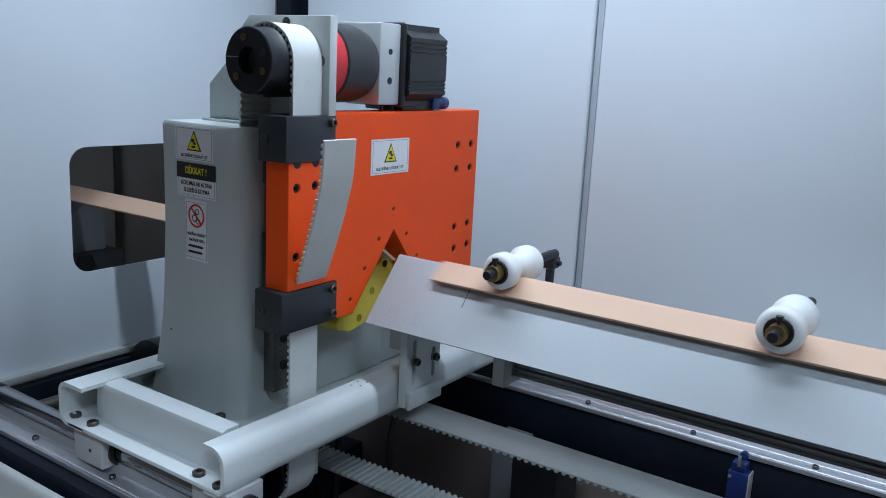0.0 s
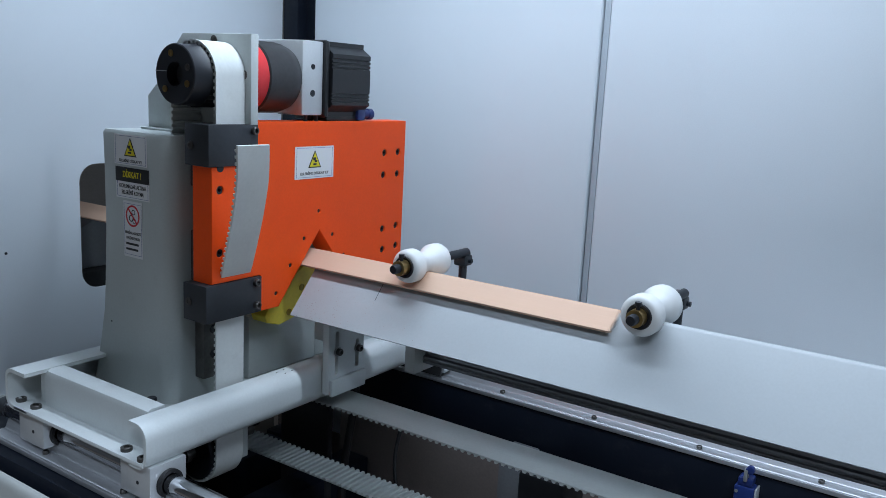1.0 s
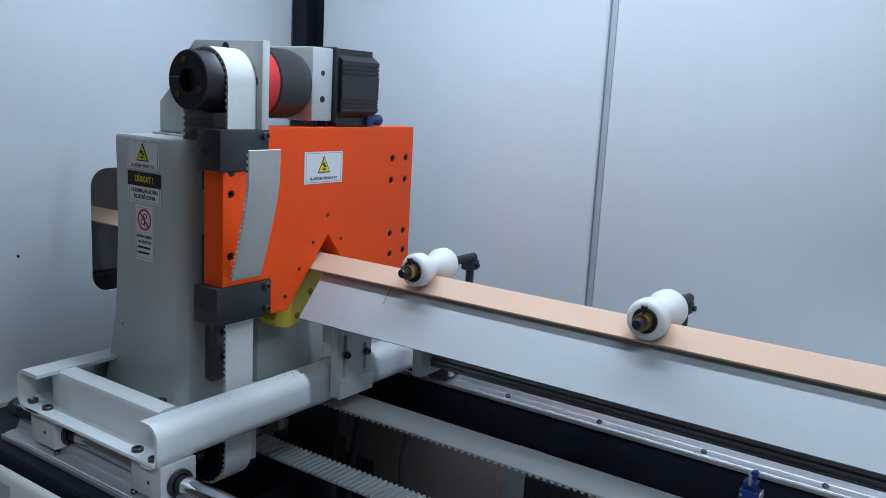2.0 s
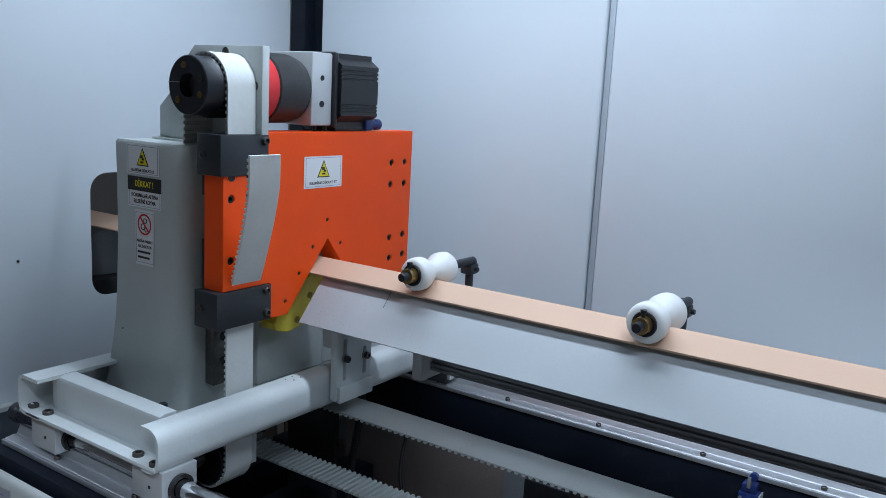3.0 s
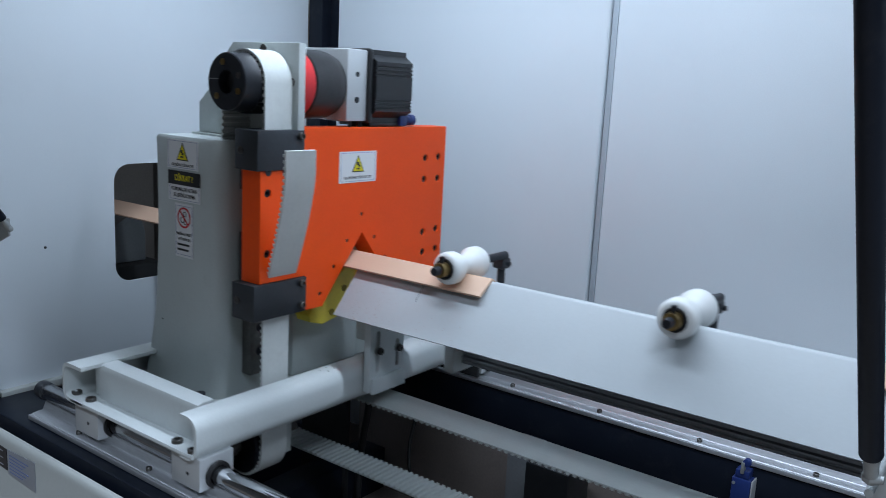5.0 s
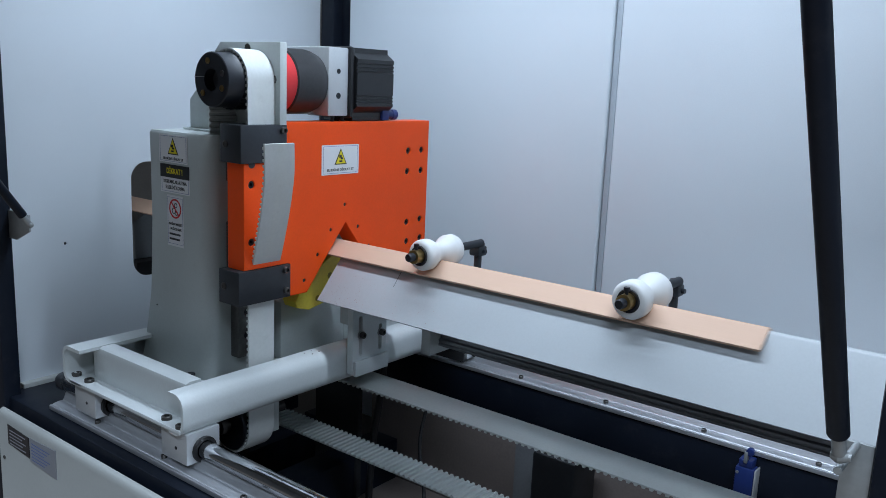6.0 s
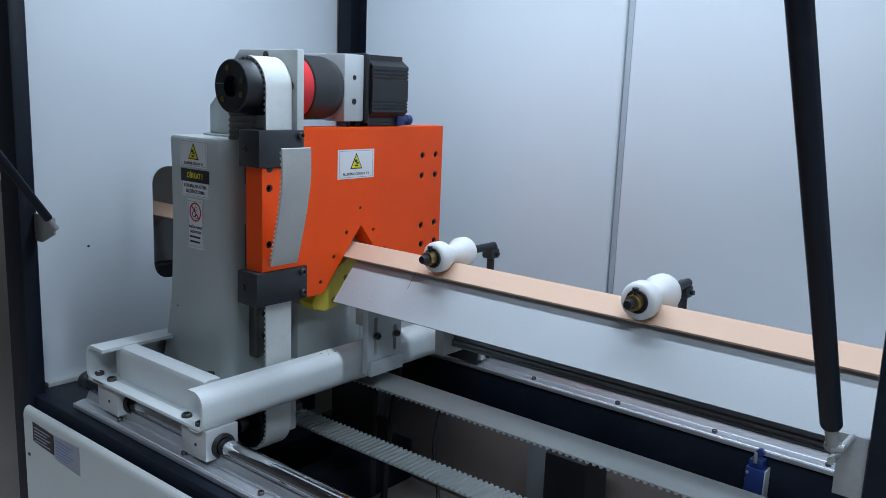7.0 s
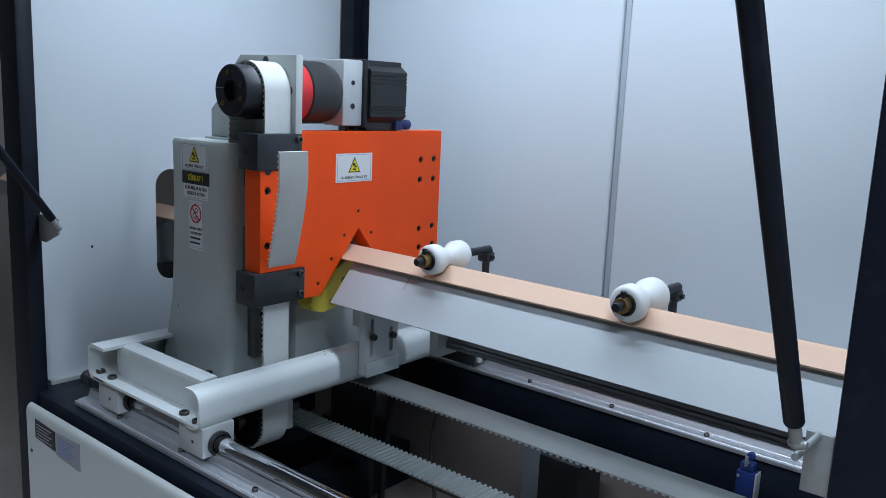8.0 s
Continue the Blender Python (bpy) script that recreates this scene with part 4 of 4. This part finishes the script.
for x in (-1.225, 3.0):
    drum = thing("belt_drum", (x, 1.2, 0.918), "dark toothed end drum of the carriage belt", "pulley", "drums of the carriage belt")
    part("wheel", lathe(bmesh.new(), [(-0.055, 0.02), (-0.055, 0.069), (0.06, 0.069), (0.06, 0.02)], (x, 1.2, 0.918), "y", 40), BLACK, drum)
    part("axle", tube(bmesh.new(), (x, 1.16, 0.918), "y", 0.014, 0.60, 20), BOLT, drum)

# limit switch on the back beam
switch = thing("limit_switch", (-0.136, 1.495, 0.86), "dark blue roller limit switch on the back beam", "limit switch")
part("body", box(bmesh.new(), -0.156, -0.124, 1.482, 1.5075, 0.850, 0.926, 0.002), BLUE, switch)
part("cover_plate", box(bmesh.new(), -0.1235, -0.1205, 1.483, 1.5075, 0.850, 0.926, 0.001), ALU, switch)
part("head", box(bmesh.new(), -0.152, -0.128, 1.484, 1.5075, 0.9265, 0.941, 0.002), BLUE, switch)
part("lever", box(bmesh.new(), -0.143, -0.137, 1.480, 1.492, 0.936, 0.957, 0.001), ZINC, switch)
part("lever_roller", tube(bmesh.new(), (-0.134, 1.486, 0.957), "y", 0.007, 0.010, 20, bevel=0.001), BLUE, switch)
for z in (0.916, 0.861):
    part("screw", tube(bmesh.new(), (-0.152, 1.4815, z), "y", 0.0028, 0.002, 10), ZINC, switch)


def cable(points, radius, label, parent=None):
    curve = bpy.data.curves.new("cable", "CURVE")
    curve.dimensions, curve.bevel_depth, curve.bevel_resolution, curve.resolution_u = "3D", radius, 3, 10
    spline = curve.splines.new("BEZIER")
    spline.bezier_points.add(len(points) - 1)
    for p, co in zip(spline.bezier_points, points):
        p.co, p.handle_left_type, p.handle_right_type = co, "AUTO", "AUTO"
    ob = from_curve("cable", curve, Matrix.Identity(4), RUBBER, parent)
    return tagged(ob, label, "" if parent else "cable")


cable([(-0.885, 1.37, 0.985), (-0.889, 1.362, 0.885), (-0.903, 1.36, 0.79), (-0.911, 1.36, 0.685), (-0.90, 1.345, 0.631)], 0.008, "black cable hanging below the carriage belt")
cable([(-0.83, 1.455, 0.862), (-0.82, 1.42, 0.78), (-0.78, 1.39, 0.70), (-0.76, 1.37, 0.627)], 0.004, "thin black cable hanging below the belts")

cable([(MX + 0.030, 1.176, 1.497), (MX + 0.022, 1.172, 1.478), (MX + 0.004, 1.160, 1.462), (MX - 0.030, 1.150, 1.4565)], 0.0055, "black motor cable", drive)

# hatch gas springs
for x, s, fy, fz in ((-1.188, -1, 0.770, 1.287), (0.158, 1, 0.697, 1.313)):
    spring = thing("gas_spring", (x, 0.762, 1.284), "black gas spring holding up the cabin hatch", "gas spring", "springs of the hatch")
    d = Vector((-0.046, -0.429, 0.902)).normalized() if s > 0 else Vector((0, -0.56, 0.83)).normalized()
    foot = Vector((x - 0.006, fy, fz))
    turn = d.to_track_quat("Z", "Y").to_matrix().to_4x4()

    def along(bm, a, b, r, seg=24, bevel=0.0):
        tube(bm, (0, 0, (a + b) / 2), "z", r, b - a, seg, bevel=bevel)
        bmesh.ops.transform(bm, matrix=Matrix.Translation(foot) @ turn, verts=bm.verts)
        return bm

    part("cylinder", along(bmesh.new(), 0.020, 0.42, 0.0078, 28, 0.002), NAVY, spring, "black lacquered cylinder")
    part("rod", along(bmesh.new(), 0.421, 0.72, 0.005), STEEL, spring)
    part("ball_cup", along(bmesh.new(), -0.004, 0.0195, 0.0050, 20, 0.0015), ZINC, spring)
    part("ball_stud", lathe(bmesh.new(), [(-s * 0.006, 0.002), (-s * 0.005, 0.004), (0, 0.0058), (s * 0.005, 0.004), (s * 0.006, 0.003), (s * 0.008, 0.003)], foot, "x", 20), ZINC, spring)
    if s > 0:
        part("ball_pin", tube(bmesh.new(), (foot.x, (foot.y + 0.758) / 2, foot.z - 0.012), "y", 0.003, 0.758 - foot.y, 14), ZINC, spring)
        outline, y0, y1 = [(0.1423, 1.250), (0.1646, 1.250), (0.1646, 1.303), (0.1423, 1.303)], 0.757, 0.761
    else:
        outline, y0, y1 = [(-1.2965, 1.248), (-1.270, 1.248), (-1.219, 1.270), (-1.219, 1.300), (-1.2965, 1.300)], 0.779, 0.783
    part("bracket", prism(bmesh.new(), outline, "y", y0, y1, 0.0005), ZINC, spring, "galvanised bracket plate")

# raised hatch above the opening
hatch = thing("cabin_hatch", (-0.5, 0.45, 2.2), "raised cabin hatch with a dark steel frame", "hatch")
part("frame_rail", box(bmesh.new(), -1.25, 0.17, 0.05, 0.09, 2.17, 2.21, 0.003), NAVY, hatch)
part("sheet", box(bmesh.new(), -1.25, 0.17, 0.091, 0.72, 2.185, 2.20), PANEL, hatch)

# what stands beyond the feed opening
infeed = thing("infeed_cabinet", (-2.2, 1.3, 0.0), "brown-grey cabinet of the feeding unit beyond the opening", "cabinet")
plate("panel", [(0.70, 0.0), (1.80, 0.0), (1.80, 1.9), (0.70, 1.9)], [rounded(1.10, 1.245, 1.20, 1.31, 0.01)], 0.05, Matrix.Translation((-2.325, 0, 0)) @ FACE_X, CABINET, infeed)
part("panel", box(bmesh.new(), -2.42, -2.37, 1.812, 2.6, 0.0, 1.9, 0.004), CABINET, infeed)
feeder = thing("infeed_rail", (-4.2, RY, 0.0), "grey roof-shaped feed rail carrying the incoming profile", "feed rail")
part("rail", prism(bmesh.new(), [(RY - 0.03, 1.222), (RY + 0.03, 1.222), (RY + 0.004, RZ - 0.0035), (RY - 0.004, RZ - 0.0035)], "x", -6.0, -2.5, 0.001), GREY, feeder)
for x in (-5.8, -4.2, -2.7):
    part("stand", box(bmesh.new(), x, x + 0.06, RY - 0.025, RY + 0.025, 0.0, 1.2215, 0.002), GREY, feeder)
guide = thing("infeed_guide", (-1.60, 1.24, 0.0), "grey guide block beside the incoming cardboard profile", "guide block")
part("block", prism(bmesh.new(), [(1.195, 1.105), (1.275, 1.105), (1.275, 1.175), (1.262, 1.215), (1.235, 1.222), (1.195, 1.20)], "x", -1.66, -1.56, 0.004), POSTGREY, guide)
part("stand", box(bmesh.new(), -1.67, -1.53, 1.18, 1.30, 0.0, 1.104, 0.003), DARK, guide)


def motions():
    back = [(0.0, 0.1805), (0.1, 0.1715), (0.2, 0.1535), (0.3, 0.1245), (0.4, 0.0905), (0.5, 0.0505), (0.6, 0.0205), (0.7, 0.004), (0.8, 0.0)]
    shift = back + [(4.0, 0.0), (4.1, 0.0215), (4.2, 0.064), (4.3, 0.110), (4.4, 0.153)] + [(t + 4.52, d) for t, d in back] + [(8.0, 0.0)]
    stroke = {4.2: -0.025, 4.3: -0.082, 4.4: -0.035}
    for ob in CARRIAGE:
        p = Vector(ob.location)
        walk(ob, [(t, pose(p.x + d, p.y, p.z)) for t, d in shift])
    p = Vector(head.location)
    walk(head, [(t, pose(p.x + d, p.y, p.z + stroke.get(t, 0.0))) for t, d in shift])
    p = Vector(pulley.location)
    walk(pulley, [(t, pose(p.x + d, p.y, p.z, 0, math.degrees(-stroke.get(t, 0.0) / 0.048), 0)) for t, d in shift])
    for ob, sign in ((lower, 1), (returned, -1)):
        p = Vector(ob.location)
        walk(ob, [(t, pose(p.x + sign * (d - 0.1805), p.y, p.z)) for t, d in shift])
    feed = [(0.0, 0.0), (0.1, 0.036), (0.2, 0.075), (0.3, 0.118), (0.5, 0.197), (0.6, 0.237), (1.0, 0.394), (1.5, 0.626), (4.0, 1.715), (4.4, 1.888)]
    p = Vector(piece_fed.location)
    walk(piece_fed, [(t, pose(p.x + d, p.y, p.z)) for t, d in feed] + [(4.52, pose(p.x + 2.060, p.y, p.z)), (4.72, pose(p.x + 2.318, p.y, p.z)), (5.0, pose(p.x + 2.68, p.y, p.z)), (5.3, pose(p.x + 3.0, p.y, p.z)), (5.6, pose(p.x + 3.06, p.y, p.z)), (8.0, pose(p.x + 3.06, p.y, p.z))])
    p = Vector(stock.location)
    walk(stock, [(t, pose(p.x + d, p.y, p.z)) for t, d in feed] + [(4.52, pose(p.x + 1.940, p.y, p.z)), (5.3, pose(p.x + 2.250, p.y, p.z)), (5.5, pose(p.x + 2.335, p.y, p.z)), (6.0, pose(p.x + 2.558, p.y, p.z)), (8.0, pose(p.x + 3.43, p.y, p.z))])
    p = Vector(piece_out.location)
    walk(piece_out, [(0.0, pose(p.x, p.y, p.z)), (0.2, pose(p.x + 0.242, p.y, p.z)), (0.5, pose(p.x + 0.66, p.y, p.z)), (1.2, pose(p.x + 1.6, p.y, p.z)), (2.6, pose(p.x + 2.98, p.y, p.z)), (3.2, pose(p.x + 3.03, p.y, p.z)), (8.0, pose(p.x + 3.03, p.y, p.z))])


motions()
